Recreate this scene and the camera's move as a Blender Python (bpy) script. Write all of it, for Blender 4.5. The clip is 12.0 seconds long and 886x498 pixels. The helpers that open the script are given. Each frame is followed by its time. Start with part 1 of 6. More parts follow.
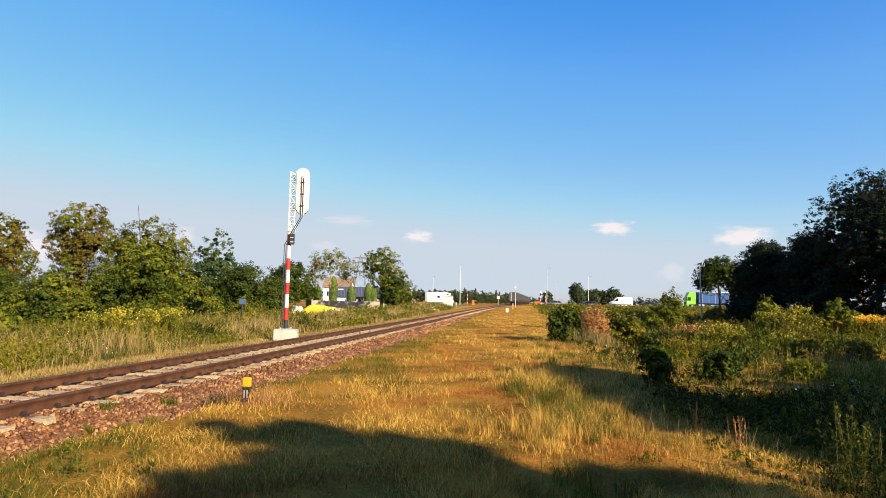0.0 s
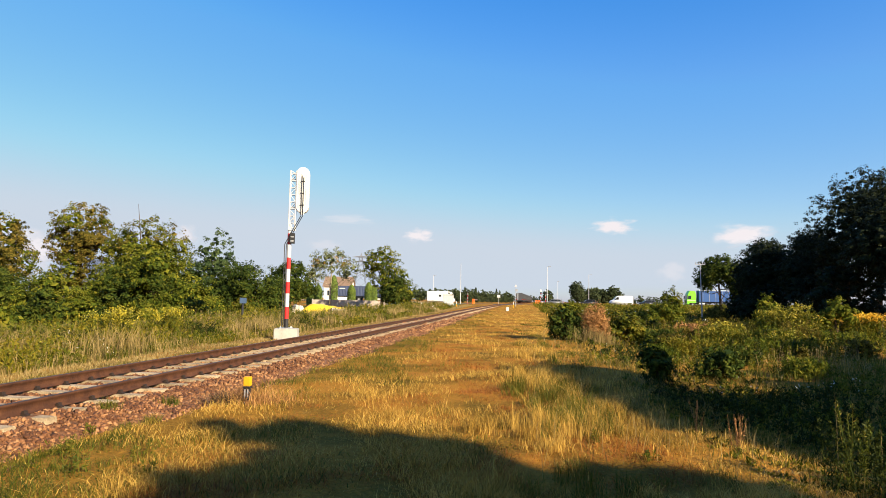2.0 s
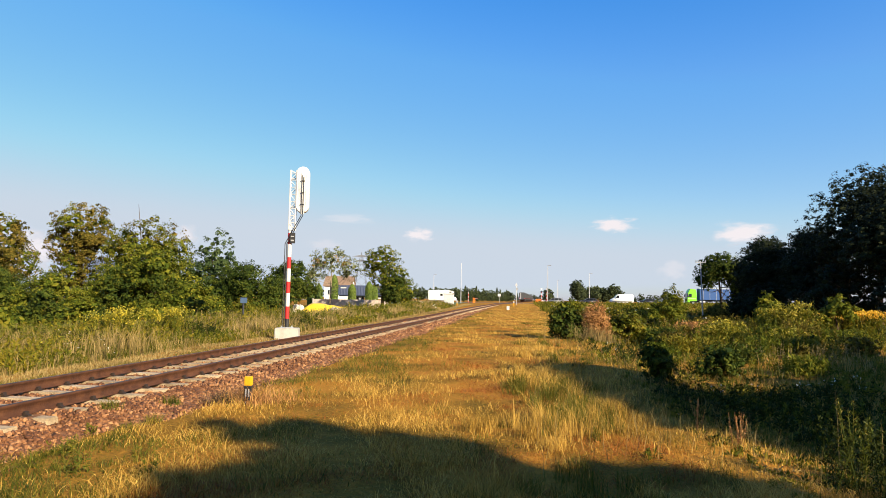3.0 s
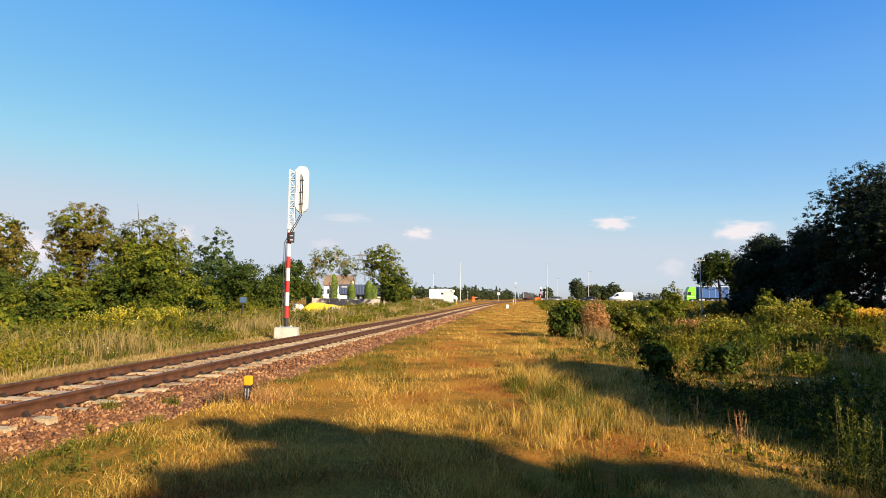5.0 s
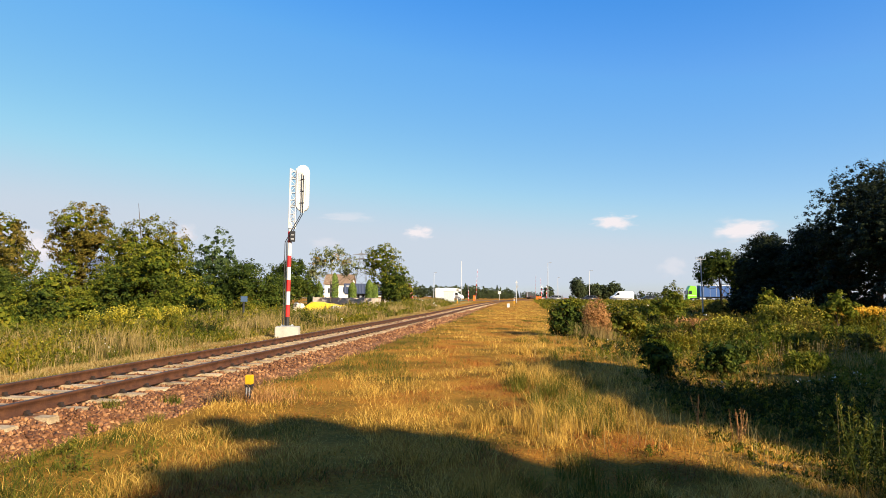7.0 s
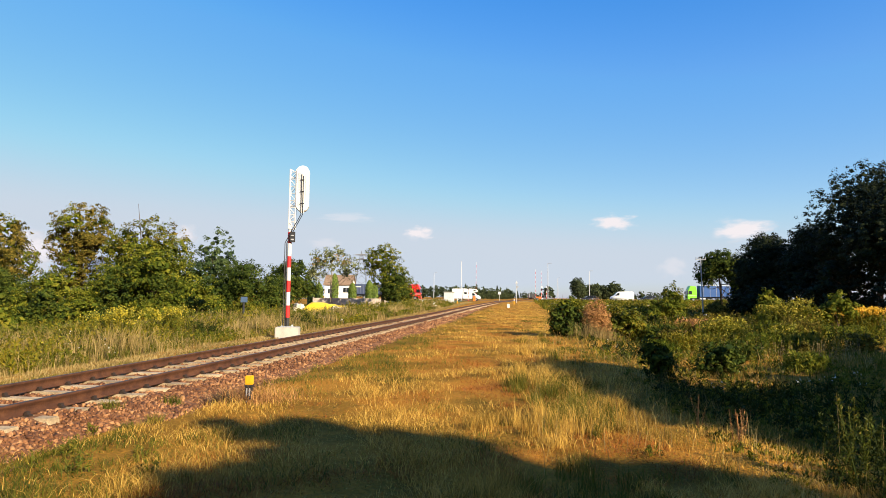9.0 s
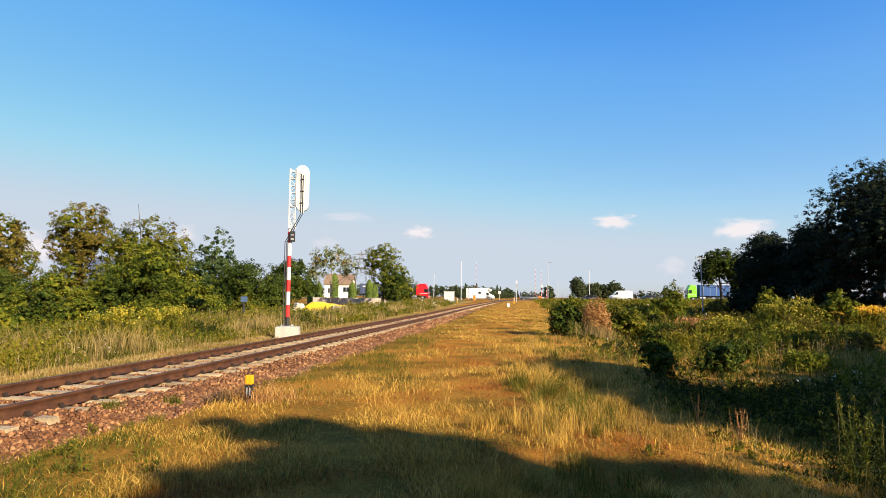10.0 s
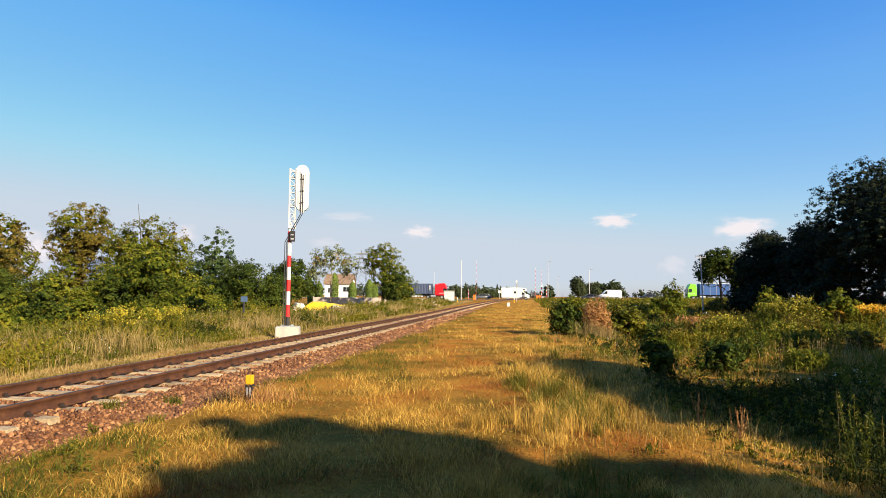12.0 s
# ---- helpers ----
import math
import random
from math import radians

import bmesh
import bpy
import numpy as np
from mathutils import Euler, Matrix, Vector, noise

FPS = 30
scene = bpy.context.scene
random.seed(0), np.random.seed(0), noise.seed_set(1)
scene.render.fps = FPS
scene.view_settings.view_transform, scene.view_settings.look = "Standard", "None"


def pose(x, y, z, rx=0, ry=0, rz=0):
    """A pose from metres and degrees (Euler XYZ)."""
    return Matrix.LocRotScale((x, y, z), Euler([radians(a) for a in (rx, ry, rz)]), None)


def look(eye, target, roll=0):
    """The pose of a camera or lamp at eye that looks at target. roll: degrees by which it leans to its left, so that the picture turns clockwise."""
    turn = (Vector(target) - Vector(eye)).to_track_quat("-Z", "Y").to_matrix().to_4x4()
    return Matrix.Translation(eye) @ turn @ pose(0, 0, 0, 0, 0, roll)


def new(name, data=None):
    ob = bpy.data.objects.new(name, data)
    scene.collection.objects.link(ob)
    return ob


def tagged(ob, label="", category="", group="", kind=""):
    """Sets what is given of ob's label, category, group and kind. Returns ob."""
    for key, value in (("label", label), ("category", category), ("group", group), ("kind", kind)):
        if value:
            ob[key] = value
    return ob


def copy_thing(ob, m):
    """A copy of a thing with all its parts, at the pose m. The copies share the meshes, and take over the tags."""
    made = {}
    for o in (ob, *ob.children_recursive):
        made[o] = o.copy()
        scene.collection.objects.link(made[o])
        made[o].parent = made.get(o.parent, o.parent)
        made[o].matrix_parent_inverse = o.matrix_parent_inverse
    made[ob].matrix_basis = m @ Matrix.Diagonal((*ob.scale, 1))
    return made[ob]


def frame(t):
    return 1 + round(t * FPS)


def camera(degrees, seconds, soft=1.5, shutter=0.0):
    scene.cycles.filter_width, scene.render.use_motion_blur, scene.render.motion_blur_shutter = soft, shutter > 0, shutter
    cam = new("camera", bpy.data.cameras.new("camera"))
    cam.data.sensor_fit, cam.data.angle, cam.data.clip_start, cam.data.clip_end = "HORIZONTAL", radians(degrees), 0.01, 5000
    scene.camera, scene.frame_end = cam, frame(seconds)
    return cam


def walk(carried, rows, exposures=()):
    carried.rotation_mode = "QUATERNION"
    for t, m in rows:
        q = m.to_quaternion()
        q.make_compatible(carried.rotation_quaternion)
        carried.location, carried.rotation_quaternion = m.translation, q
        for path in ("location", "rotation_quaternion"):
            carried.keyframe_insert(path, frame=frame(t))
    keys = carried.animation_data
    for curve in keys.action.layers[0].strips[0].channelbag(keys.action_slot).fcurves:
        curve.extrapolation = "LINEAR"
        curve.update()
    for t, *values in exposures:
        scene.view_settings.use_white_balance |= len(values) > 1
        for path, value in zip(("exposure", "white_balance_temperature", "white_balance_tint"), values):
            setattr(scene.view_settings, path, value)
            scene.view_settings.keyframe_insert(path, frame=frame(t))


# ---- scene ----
cam = camera(72, 12.0, soft=0.6)
EYE = (0.0, 0.0, 1.8)
# seconds, turn to the left, tilt up, roll (degrees)
SWAY = [
    (0, 7.251, 4.858, 1.218),
    (0.5, 7.251, 4.836, 1.237),
    (1, 7.185, 4.768, 0.946),
    (1.5, 7.278, 4.743, 1.089),
    (2, 7.278, 4.758, 1.121),
    (2.5, 7.304, 4.605, 0.852),
    (3, 7.307, 4.668, 0.916),
    (5, 7.238, 4.559, 0.720),
    (5.5, 7.178, 4.577, 0.599),
    (6, 7.229, 4.508, 0.572),
    (6.5, 7.226, 4.473, 0.443),
    (7, 7.309, 4.464, 0.679),
    (9, 7.308, 4.505, 0.636),
    (9.5, 7.289, 4.467, 0.458),
    (10, 7.303, 4.445, 0.564),
    (10.5, 7.256, 4.503, 0.581),
    (11, 7.299, 4.393, 0.421),
    (11.5, 7.301, 4.413, 0.487),
    (12, 7.300, 4.400, 0.450),
]
walk(cam, [(t, pose(*EYE, 90 + tilt, 0, turn) @ pose(0, 0, 0, 0, 0, roll)) for t, turn, tilt, roll in SWAY],
     exposures=[(0, 1.2), (12, 1.2)])

# ---- light ----
SUN_TO = Vector((0.78, -0.62, 0.0)).normalized()   # the sun stands over the tree row, behind the camera
SUN_UP = radians(25)
world = bpy.data.worlds.new("sky")
scene.world = world
world.use_nodes = True
sky = world.node_tree.nodes.new("ShaderNodeTexSky")
sky.sky_type, sky.sun_disc = "NISHITA", False
sky.sun_elevation, sky.sun_rotation = SUN_UP, math.atan2(SUN_TO.x, SUN_TO.y)
sky.altitude, sky.air_density, sky.dust_density, sky.ozone_density = 300, 1.0, 1.0, 1.5
# a clear late-summer sky: deep blue above, pale and slightly warm towards the horizon
warm = world.node_tree.nodes.new("ShaderNodeMixRGB")
warm.blend_type = "MULTIPLY"
warm.inputs[0].default_value, warm.inputs[2].default_value = 1.0, (1.2, 0.99, 1.0, 1)
world.node_tree.links.new(sky.outputs[0], warm.inputs[1])
deep = world.node_tree.nodes.new("ShaderNodeHueSaturation")
deep.inputs["Saturation"].default_value = 1.4
world.node_tree.links.new(warm.outputs[0], deep.inputs["Color"])
tint = world.node_tree.nodes.new("ShaderNodeMixRGB")
tint.blend_type = "ADD"
tint.inputs[0].default_value, tint.inputs[2].default_value = 1.0, (0.26, 1.36, 2.65, 1)
world.node_tree.links.new(deep.outputs[0], tint.inputs[1])
# haze: the pale band over the horizon stays a soft lavender grey, and the blue above it stays full
split, merge = world.node_tree.nodes.new("ShaderNodeSeparateColor"), world.node_tree.nodes.new("ShaderNodeCombineColor")
world.node_tree.links.new(tint.outputs[0], split.inputs[0])


def sky_math(kind, a, b, c=0.0):
    node = world.node_tree.nodes.new("ShaderNodeMath")
    node.operation = kind
    for slot, value in zip(node.inputs, (a, b, c)):
        if isinstance(value, (int, float)):
            slot.default_value = value
        else:
            world.node_tree.links.new(value, slot)
    return node.outputs[0]


def channel_of(out, gain, shift, deep_gain, deep_shift):
    """The channel's run up to the haze; high overhead it falls off faster into deep blue."""
    low = sky_math("MAXIMUM", sky_math("MULTIPLY_ADD", out, deep_gain, deep_shift), 0.15)
    return sky_math("MINIMUM", sky_math("MULTIPLY_ADD", out, gain, shift), low)


red = sky_math("SMOOTH_MIN", channel_of(split.outputs[0], 1.27, -0.27, 2.2, -1.35), 5.3, 2.2)
green = sky_math("SMOOTH_MIN", channel_of(split.outputs[1], 1.1, 0.26, 2.2, -3.15), 5.95, 0.9)
haze = sky_math("MAXIMUM", sky_math("SUBTRACT", red, 3.0), 0.0)
blue = sky_math("SMOOTH_MIN", sky_math("MAXIMUM", sky_math("MULTIPLY", split.outputs[2], 1.25), 5.0), sky_math("MULTIPLY_ADD", haze, -0.36, 7.65), 0.6)
for k, channel in enumerate((red, green, blue)):
    world.node_tree.links.new(channel, merge.inputs[k])
back = world.node_tree.nodes["Background"]
back.inputs["Strength"].default_value = 0.05
world.node_tree.links.new(merge.outputs[0], back.inputs[0])
sun = new("sun", bpy.data.lights.new("sun", "SUN"))
sun.data.energy, sun.data.angle, sun.data.color = 5.0, radians(0.53), (1.0, 0.84, 0.60)
sun.matrix_basis = look((0, 0, 0), -(SUN_TO * math.cos(SUN_UP) + Vector((0, 0, math.sin(SUN_UP)))))


# ---- materials ----
def material(name, colours, scale=3.0, rough=0.8, bump=0.0, metal=0.0, fine=9.0, leaf=0.0, island=0.0, piece=0.0, spec=0.4):
    """Two scales of noise over a run of colours. leaf: share of light let through. island, piece: change from leaf to leaf, or piece to piece."""
    m = bpy.data.materials.new(name)
    m.use_nodes = True
    t, n = m.node_tree, m.node_tree.nodes
    link = t.links.new
    b = n["Principled BSDF"]
    b.inputs["Roughness"].default_value, b.inputs["Metallic"].default_value = rough, metal
    b.inputs["Specular IOR Level"].default_value = spec
    co = n.new("ShaderNodeTexCoord")
    n1, n2 = n.new("ShaderNodeTexNoise"), n.new("ShaderNodeTexNoise")
    n1.inputs["Scale"].default_value, n2.inputs["Scale"].default_value = scale, scale * fine
    n1.inputs["Detail"].default_value, n2.inputs["Detail"].default_value = 4, 3
    link(co.outputs["Object"], n1.inputs["Vector"]), link(co.outputs["Object"], n2.inputs["Vector"])
    mix = n.new("ShaderNodeMath")
    mix.operation = "MULTIPLY_ADD"
    mix.inputs[1].default_value = 0.4
    half = n.new("ShaderNodeMath")
    half.operation = "MULTIPLY_ADD"
    half.inputs[1].default_value, half.inputs[2].default_value = 1.1, -0.25
    link(n1.outputs["Fac"], half.inputs[0]), link(n2.outputs["Fac"], mix.inputs[0]), link(half.outputs[0], mix.inputs[2])
    fac = mix.outputs[0]
    for amount, node, out in ((island, "ShaderNodeNewGeometry", "Random Per Island"), (piece, "ShaderNodeObjectInfo", "Random")):
        if amount:
            src, add = n.new(node), n.new("ShaderNodeMath")
            mid = n.new("ShaderNodeMath")
            mid.operation, mid.inputs[1].default_value = "SUBTRACT", 0.5
            add.operation, add.inputs[1].default_value = "MULTIPLY_ADD", amount
            link(src.outputs[out], mid.inputs[0]), link(mid.outputs[0], add.inputs[0]), link(fac, add.inputs[2])
            fac = add.outputs[0]
    ramp = n.new("ShaderNodeValToRGB")
    el = ramp.color_ramp.elements
    while len(el) < len(colours):
        el.new(0.5)
    for i, c in enumerate(colours):
        el[i].position, el[i].color = 0.25 + 0.5 * i / max(1, len(colours) - 1), (*c, 1)
    link(fac, ramp.inputs[0]), link(ramp.outputs[0], b.inputs["Base Color"])
    if bump:
        bp = n.new("ShaderNodeBump")
        bp.inputs["Strength"].default_value, bp.inputs["Distance"].default_value = bump, 0.03
        link(n2.outputs["Fac"], bp.inputs["Height"]), link(bp.outputs[0], b.inputs["Normal"])
    if leaf:
        tl, ms = n.new("ShaderNodeBsdfTranslucent"), n.new("ShaderNodeMixShader")
        link(ramp.outputs[0], tl.inputs[0])
        ms.inputs[0].default_value = leaf
        link(b.outputs[0], ms.inputs[1]), link(tl.outputs[0], ms.inputs[2])
        link(ms.outputs[0], n["Material Output"].inputs[0])
    return m


def ground_material():
    """Mown dry strip beside the line, greener under the weeds, with straw and bare red-brown patches."""
    m = material("dry_meadow_soil", [(0.0811, 0.0568, 0.00903), (0.198, 0.106, 0.0151), (0.348, 0.162, 0.0226), (0.278, 0.0962, 0.0151)], 0.55, 0.97, 1.0, fine=34, spec=0.05)
    return m


def glass_material():
    m = material("tinted_glass", [(0.012, 0.015, 0.02), (0.02, 0.024, 0.03)], 1, 0.06, spec=0.6)
    return m


M = {
    "ground": ground_material(),
    "grass_green": material("green_grass", [(0.0414, 0.0564, 0.00554), (0.0929, 0.104, 0.00979), (0.198, 0.147, 0.021)], 0.8, 0.6, leaf=0.3, island=0.5, spec=0.15),
    "grass_dry": material("dry_grass", [(0.196, 0.121, 0.0204), (0.472, 0.279, 0.051), (0.691, 0.445, 0.102)], 0.9, 0.65, leaf=0.25, island=0.5, spec=0.15),
    "grass_red": material("withered_red_grass", [(0.152, 0.0457, 0.00752), (0.285, 0.096, 0.0178), (0.399, 0.152, 0.0301)], 0.9, 0.7, leaf=0.2, island=0.5, spec=0.15),
    "weed_green": material("weed_leaves", [(0.0589, 0.075, 0.00584), (0.116, 0.121, 0.00876), (0.233, 0.181, 0.0146)], 0.5, 0.65, leaf=0.32, island=0.5, spec=0.15),
    # weed_dark: dark leaves, deepened further to hold the meadow's shade
    "weed_dark": material("dark_shaded_weed_leaves", [(0.012, 0.0214, 0.00288), (0.026, 0.0374, 0.00432), (0.046, 0.0534, 0.00576)], 0.5, 0.7, leaf=0.25, island=0.5, spec=0.12),
    "weed_straw": material("dry_weed_stalks", [(0.125, 0.0914, 0.0274), (0.261, 0.183, 0.0581), (0.365, 0.265, 0.0958)], 0.6, 0.7, leaf=0.2, island=0.5),
    "golden": material("goldenrod_flowers", [(0.17, 0.169, 0.0108), (0.33, 0.276, 0.0158), (0.46, 0.356, 0.0216)], 2, 0.6, leaf=0.25, island=0.5),
    "orange_flower": material("orange_yellow_flowers", [(0.55, 0.3, 0.01), (0.7, 0.4, 0.02), (0.75, 0.46, 0.03)], 2, 0.6, leaf=0.2, island=0.4),
    "white_flower": material("white_flowers", [(0.5, 0.5, 0.42), (0.7, 0.7, 0.62)], 2, 0.7, island=0.4),
    "leaf_olive": material("olive_brown_leaves", [(0.0504, 0.0474, 0.00679), (0.114, 0.0959, 0.0135), (0.186, 0.133, 0.0218)], 0.35, 0.75, leaf=0.28, island=0.6, spec=0.1),
    "leaf_mid": material("mid_green_leaves", [(0.0515, 0.0748, 0.00655), (0.11, 0.128, 0.0102), (0.202, 0.186, 0.0189)], 0.35, 0.75, leaf=0.28, island=0.6, spec=0.1),
    "leaf_dark": material("dark_green_leaves", [(0.0197, 0.0352, 0.00524), (0.0426, 0.0657, 0.00823), (0.0853, 0.0989, 0.012)], 0.35, 0.75, leaf=0.22, island=0.6, spec=0.1),
    # leaf_shade: the tree row's backlit shade is put into the leaf colour
    "leaf_shade": material("shade_darkened_leaves", [(0.00612, 0.0109, 0.0022), (0.0107, 0.0177, 0.00441), (0.0184, 0.0245, 0.00441)], 0.35, 0.7, leaf=0.05, island=0.6, spec=0.15),
    "leaf_blue": material("blue_green_leaves", [(0.0331, 0.059, 0.0202), (0.0612, 0.0938, 0.0318), (0.0994, 0.128, 0.0398)], 0.35, 0.75, leaf=0.25, island=0.6, spec=0.1),
    "leaf_grey": material("grey_green_leaves", [(0.0665, 0.0819, 0.0331), (0.142, 0.159, 0.0621), (0.247, 0.256, 0.108)], 0.35, 0.75, leaf=0.25, island=0.6, spec=0.1),
    "bark_pale": material("pale_bark", [(0.14, 0.107, 0.0648), (0.26, 0.205, 0.13), (0.36, 0.294, 0.194)], 4, 0.95, 0.8),
    "leaf_far": material("hazy_far_leaves", [(0.0325, 0.0456, 0.0189), (0.0513, 0.0668, 0.0288), (0.075, 0.0923, 0.0378)], 0.1, 0.7, leaf=0.15, island=0.6, spec=0.1),
    "leaf_yellow": material("yellowing_leaves", [(0.096, 0.0712, 0.0115), (0.224, 0.135, 0.0173), (0.32, 0.171, 0.023)], 0.35, 0.75, leaf=0.25, island=0.6, spec=0.1),
    "leaf_rust": material("rust_brown_withered_leaves", [(0.187, 0.0819, 0.0245), (0.374, 0.179, 0.054), (0.528, 0.287, 0.0994)], 0.6, 0.8, leaf=0.15, island=0.6),
    "thuja": material("thuja_foliage", [(0.055, 0.0934, 0.0108), (0.1, 0.151, 0.0158), (0.155, 0.205, 0.0216)], 0.7, 0.6, leaf=0.15, island=0.6),
    "bark": material("bark", [(0.03, 0.0187, 0.00936), (0.066, 0.0427, 0.0216), (0.102, 0.0694, 0.0389)], 4, 0.95, 0.8),
    "stone": material("ballast_stone", [(0.081, 0.0294, 0.0108), (0.18, 0.0748, 0.0288), (0.351, 0.18, 0.0778)], 2.0, 0.9, 0.5, island=0.5),
    "ballast": material("ballast_bed_fines", [(0.0698, 0.029, 0.01), (0.167, 0.0696, 0.0261), (0.279, 0.129, 0.0502)], 6, 0.95, 0.9),
    "rust": material("rusty_rail_steel", [(0.0338, 0.012, 0.00505), (0.0675, 0.024, 0.00897), (0.105, 0.0414, 0.0158)], 5, 0.75, 0.4, metal=0.15),
    "clip": material("dark_greasy_steel", [(0.012, 0.008, 0.006), (0.03, 0.018, 0.012)], 8, 0.7, 0.2),
    "railhead": material("worn_rail_head", [(0.035, 0.024, 0.018), (0.06, 0.042, 0.032)], 6, 0.42, 0.1, metal=0.6),
    "sleeper": material("pale_concrete_sleeper", [(0.225, 0.162, 0.0923), (0.361, 0.272, 0.163), (0.469, 0.362, 0.228)], 5, 0.92, 0.6, piece=0.3),
    "concrete": material("pale_concrete", [(0.31, 0.292, 0.25), (0.394, 0.376, 0.334), (0.441, 0.424, 0.382)], 2.5, 0.9, 0.3),
    "white": material("white_paint", [(0.498, 0.498, 0.484), (0.569, 0.569, 0.555), (0.605, 0.605, 0.591)], 3, 0.4, 0.05),
    "red": material("red_paint", [(0.50, 0.02, 0.02), (0.62, 0.03, 0.028)], 3, 0.4, 0.05),
    "black": material("black_paint", [(0.012, 0.012, 0.014), (0.03, 0.03, 0.032)], 5, 0.5, 0.05),
    "rubber": material("tyre_rubber", [(0.014, 0.014, 0.014), (0.03, 0.03, 0.03)], 9, 0.85, 0.2),
    "yellow": material("yellow_paint", [(0.6, 0.294, 0.0072), (0.72, 0.374, 0.0108)], 4, 0.5, 0.1),
    "orange": material("orange_paint", [(0.72, 0.16, 0.02), (0.85, 0.22, 0.03)], 4, 0.45, 0.05),
    "zinc": material("galvanised_steel", [(0.42, 0.43, 0.44), (0.58, 0.59, 0.60)], 6, 0.45, 0.1, metal=0.7),
    "grey": material("grey_paint", [(0.24, 0.25, 0.27), (0.34, 0.35, 0.37)], 4, 0.5, 0.05),
    "blue": material("blue_paint", [(0.025, 0.055, 0.12), (0.04, 0.08, 0.152)], 4, 0.45),
    "lamp_grey": material("pale_grey_lamp_paint", [(0.42, 0.43, 0.45), (0.52, 0.53, 0.55)], 2, 0.55),
    "glass": glass_material(),
    "asphalt": material("asphalt", [(0.04, 0.04, 0.042), (0.06, 0.058, 0.056), (0.085, 0.082, 0.078)], 1.5, 0.9, 0.3),
    "sand": material("dry_sandy_soil", [(0.34, 0.25, 0.16), (0.46, 0.36, 0.25)], 0.6, 0.95, 0.4),
    "lawn": material("short_lawn", [(0.05, 0.085, 0.016), (0.085, 0.13, 0.024)], 0.6, 0.9, 0.5),
}


# ---- building helpers ----
def put(name, data, parent=None, label="", at=None):
    ob = new(name, data)
    if parent:
        ob.parent = parent
    if at is not None:
        ob.matrix_basis = at
    if label:
        ob["label"] = label
    return ob


def part(name, bm, mat, parent=None, label="", smooth=False, at=None):
    me = bpy.data.meshes.new(name)
    bmesh.ops.recalc_face_normals(bm, faces=bm.faces)
    if smooth:
        for f in bm.faces:
            f.smooth = True
    bm.to_mesh(me)
    bm.free()
    me.materials.append(mat)
    return put(name, me, parent, label, at)


def box(x0, x1, y0, y1, z0, z1, bevel=0.0, bm=None, taper=None):
    """A box with rounded edges; taper (tx, ty) shrinks the top."""
    own = bmesh.new()
    bmesh.ops.create_cube(own, size=1)
    for v in own.verts:
        s = taper if taper and v.co.z > 0 else (1, 1)
        v.co = ((x0 + x1) / 2 + v.co.x * s[0] * (x1 - x0), (y0 + y1) / 2 + v.co.y * s[1] * (y1 - y0), (z0 + z1) / 2 + v.co.z * (z1 - z0))
    if bevel:
        bmesh.ops.bevel(own, geom=own.edges[:], offset=bevel, segments=2, affect="EDGES")
    return join(bm, own)


def join(bm, own):
    if bm is None:
        return own
    me = bpy.data.meshes.new("joined")
    own.to_mesh(me)
    own.free()
    bm.from_mesh(me)
    bpy.data.meshes.remove(me)
    return bm


def rod(p0, p1, r0, r1=None, n=8, bm=None):
    """A tapered round bar between two points."""
    own = bmesh.new()
    p0, p1 = Vector(p0), Vector(p1)
    bmesh.ops.create_cone(own, cap_ends=True, segments=n, radius1=r0, radius2=r0 if r1 is None else r1, depth=(p1 - p0).length)
    turn = (p1 - p0).to_track_quat("Z", "Y").to_matrix().to_4x4()
    bmesh.ops.transform(own, matrix=Matrix.Translation((p0 + p1) / 2) @ turn, verts=own.verts)
    return join(bm, own)


def path(points, r, n=8, bm=None):
    for a, b in zip(points[:-1], points[1:]):
        bm = rod(a, b, r, n=n, bm=bm)
    return bm


def slab(outline, axis, a, b, bevel=0.0, bm=None):
    """An outline (pairs) pulled along an axis from a to b. axis x: pairs are y, z; axis y: x, z; axis z: x, y."""
    own = bmesh.new()
    where = {"x": lambda p, q, k: (k, p, q), "y": lambda p, q, k: (p, k, q), "z": lambda p, q, k: (p, q, k)}[axis]
    one = [own.verts.new(where(p, q, a)) for p, q in outline]
    two = [own.verts.new(where(p, q, b)) for p, q in outline]
    own.faces.new(one)
    own.faces.new(two[::-1])
    for i in range(len(outline)):
        j = (i + 1) % len(outline)
        own.faces.new((one[i], one[j], two[j], two[i]))
    bmesh.ops.recalc_face_normals(own, faces=own.faces)
    if bevel:
        bmesh.ops.bevel(own, geom=own.edges[:], offset=bevel, segments=2, affect="EDGES")
    return join(bm, own)


def raw_mesh(name, verts, faces, mats, index=None, smooth=False):
    """A mesh from arrays: verts (n, 3), faces (m, 3 or 4)."""
    me = bpy.data.meshes.new(name)
    k = faces.shape[1]
    me.vertices.add(len(verts)), me.loops.add(faces.size), me.polygons.add(len(faces))
    me.vertices.foreach_set("co", np.ascontiguousarray(verts, dtype=np.float32).ravel())
    me.loops.foreach_set("vertex_index", np.ascontiguousarray(faces, dtype=np.int32).ravel())
    me.polygons.foreach_set("loop_start", np.arange(0, faces.size, k, dtype=np.int32))
    for m in mats:
        me.materials.append(m)
    if index is not None:
        me.polygons.foreach_set("material_index", np.ascontiguousarray(index, dtype=np.int32))
    if smooth:
        me.polygons.foreach_set("use_smooth", np.ones(len(faces), dtype=bool))
    me.update(calc_edges=True)
    return me


def step(v):
    v = np.clip(v, 0, 1)
    return v * v * (3 - 2 * v)


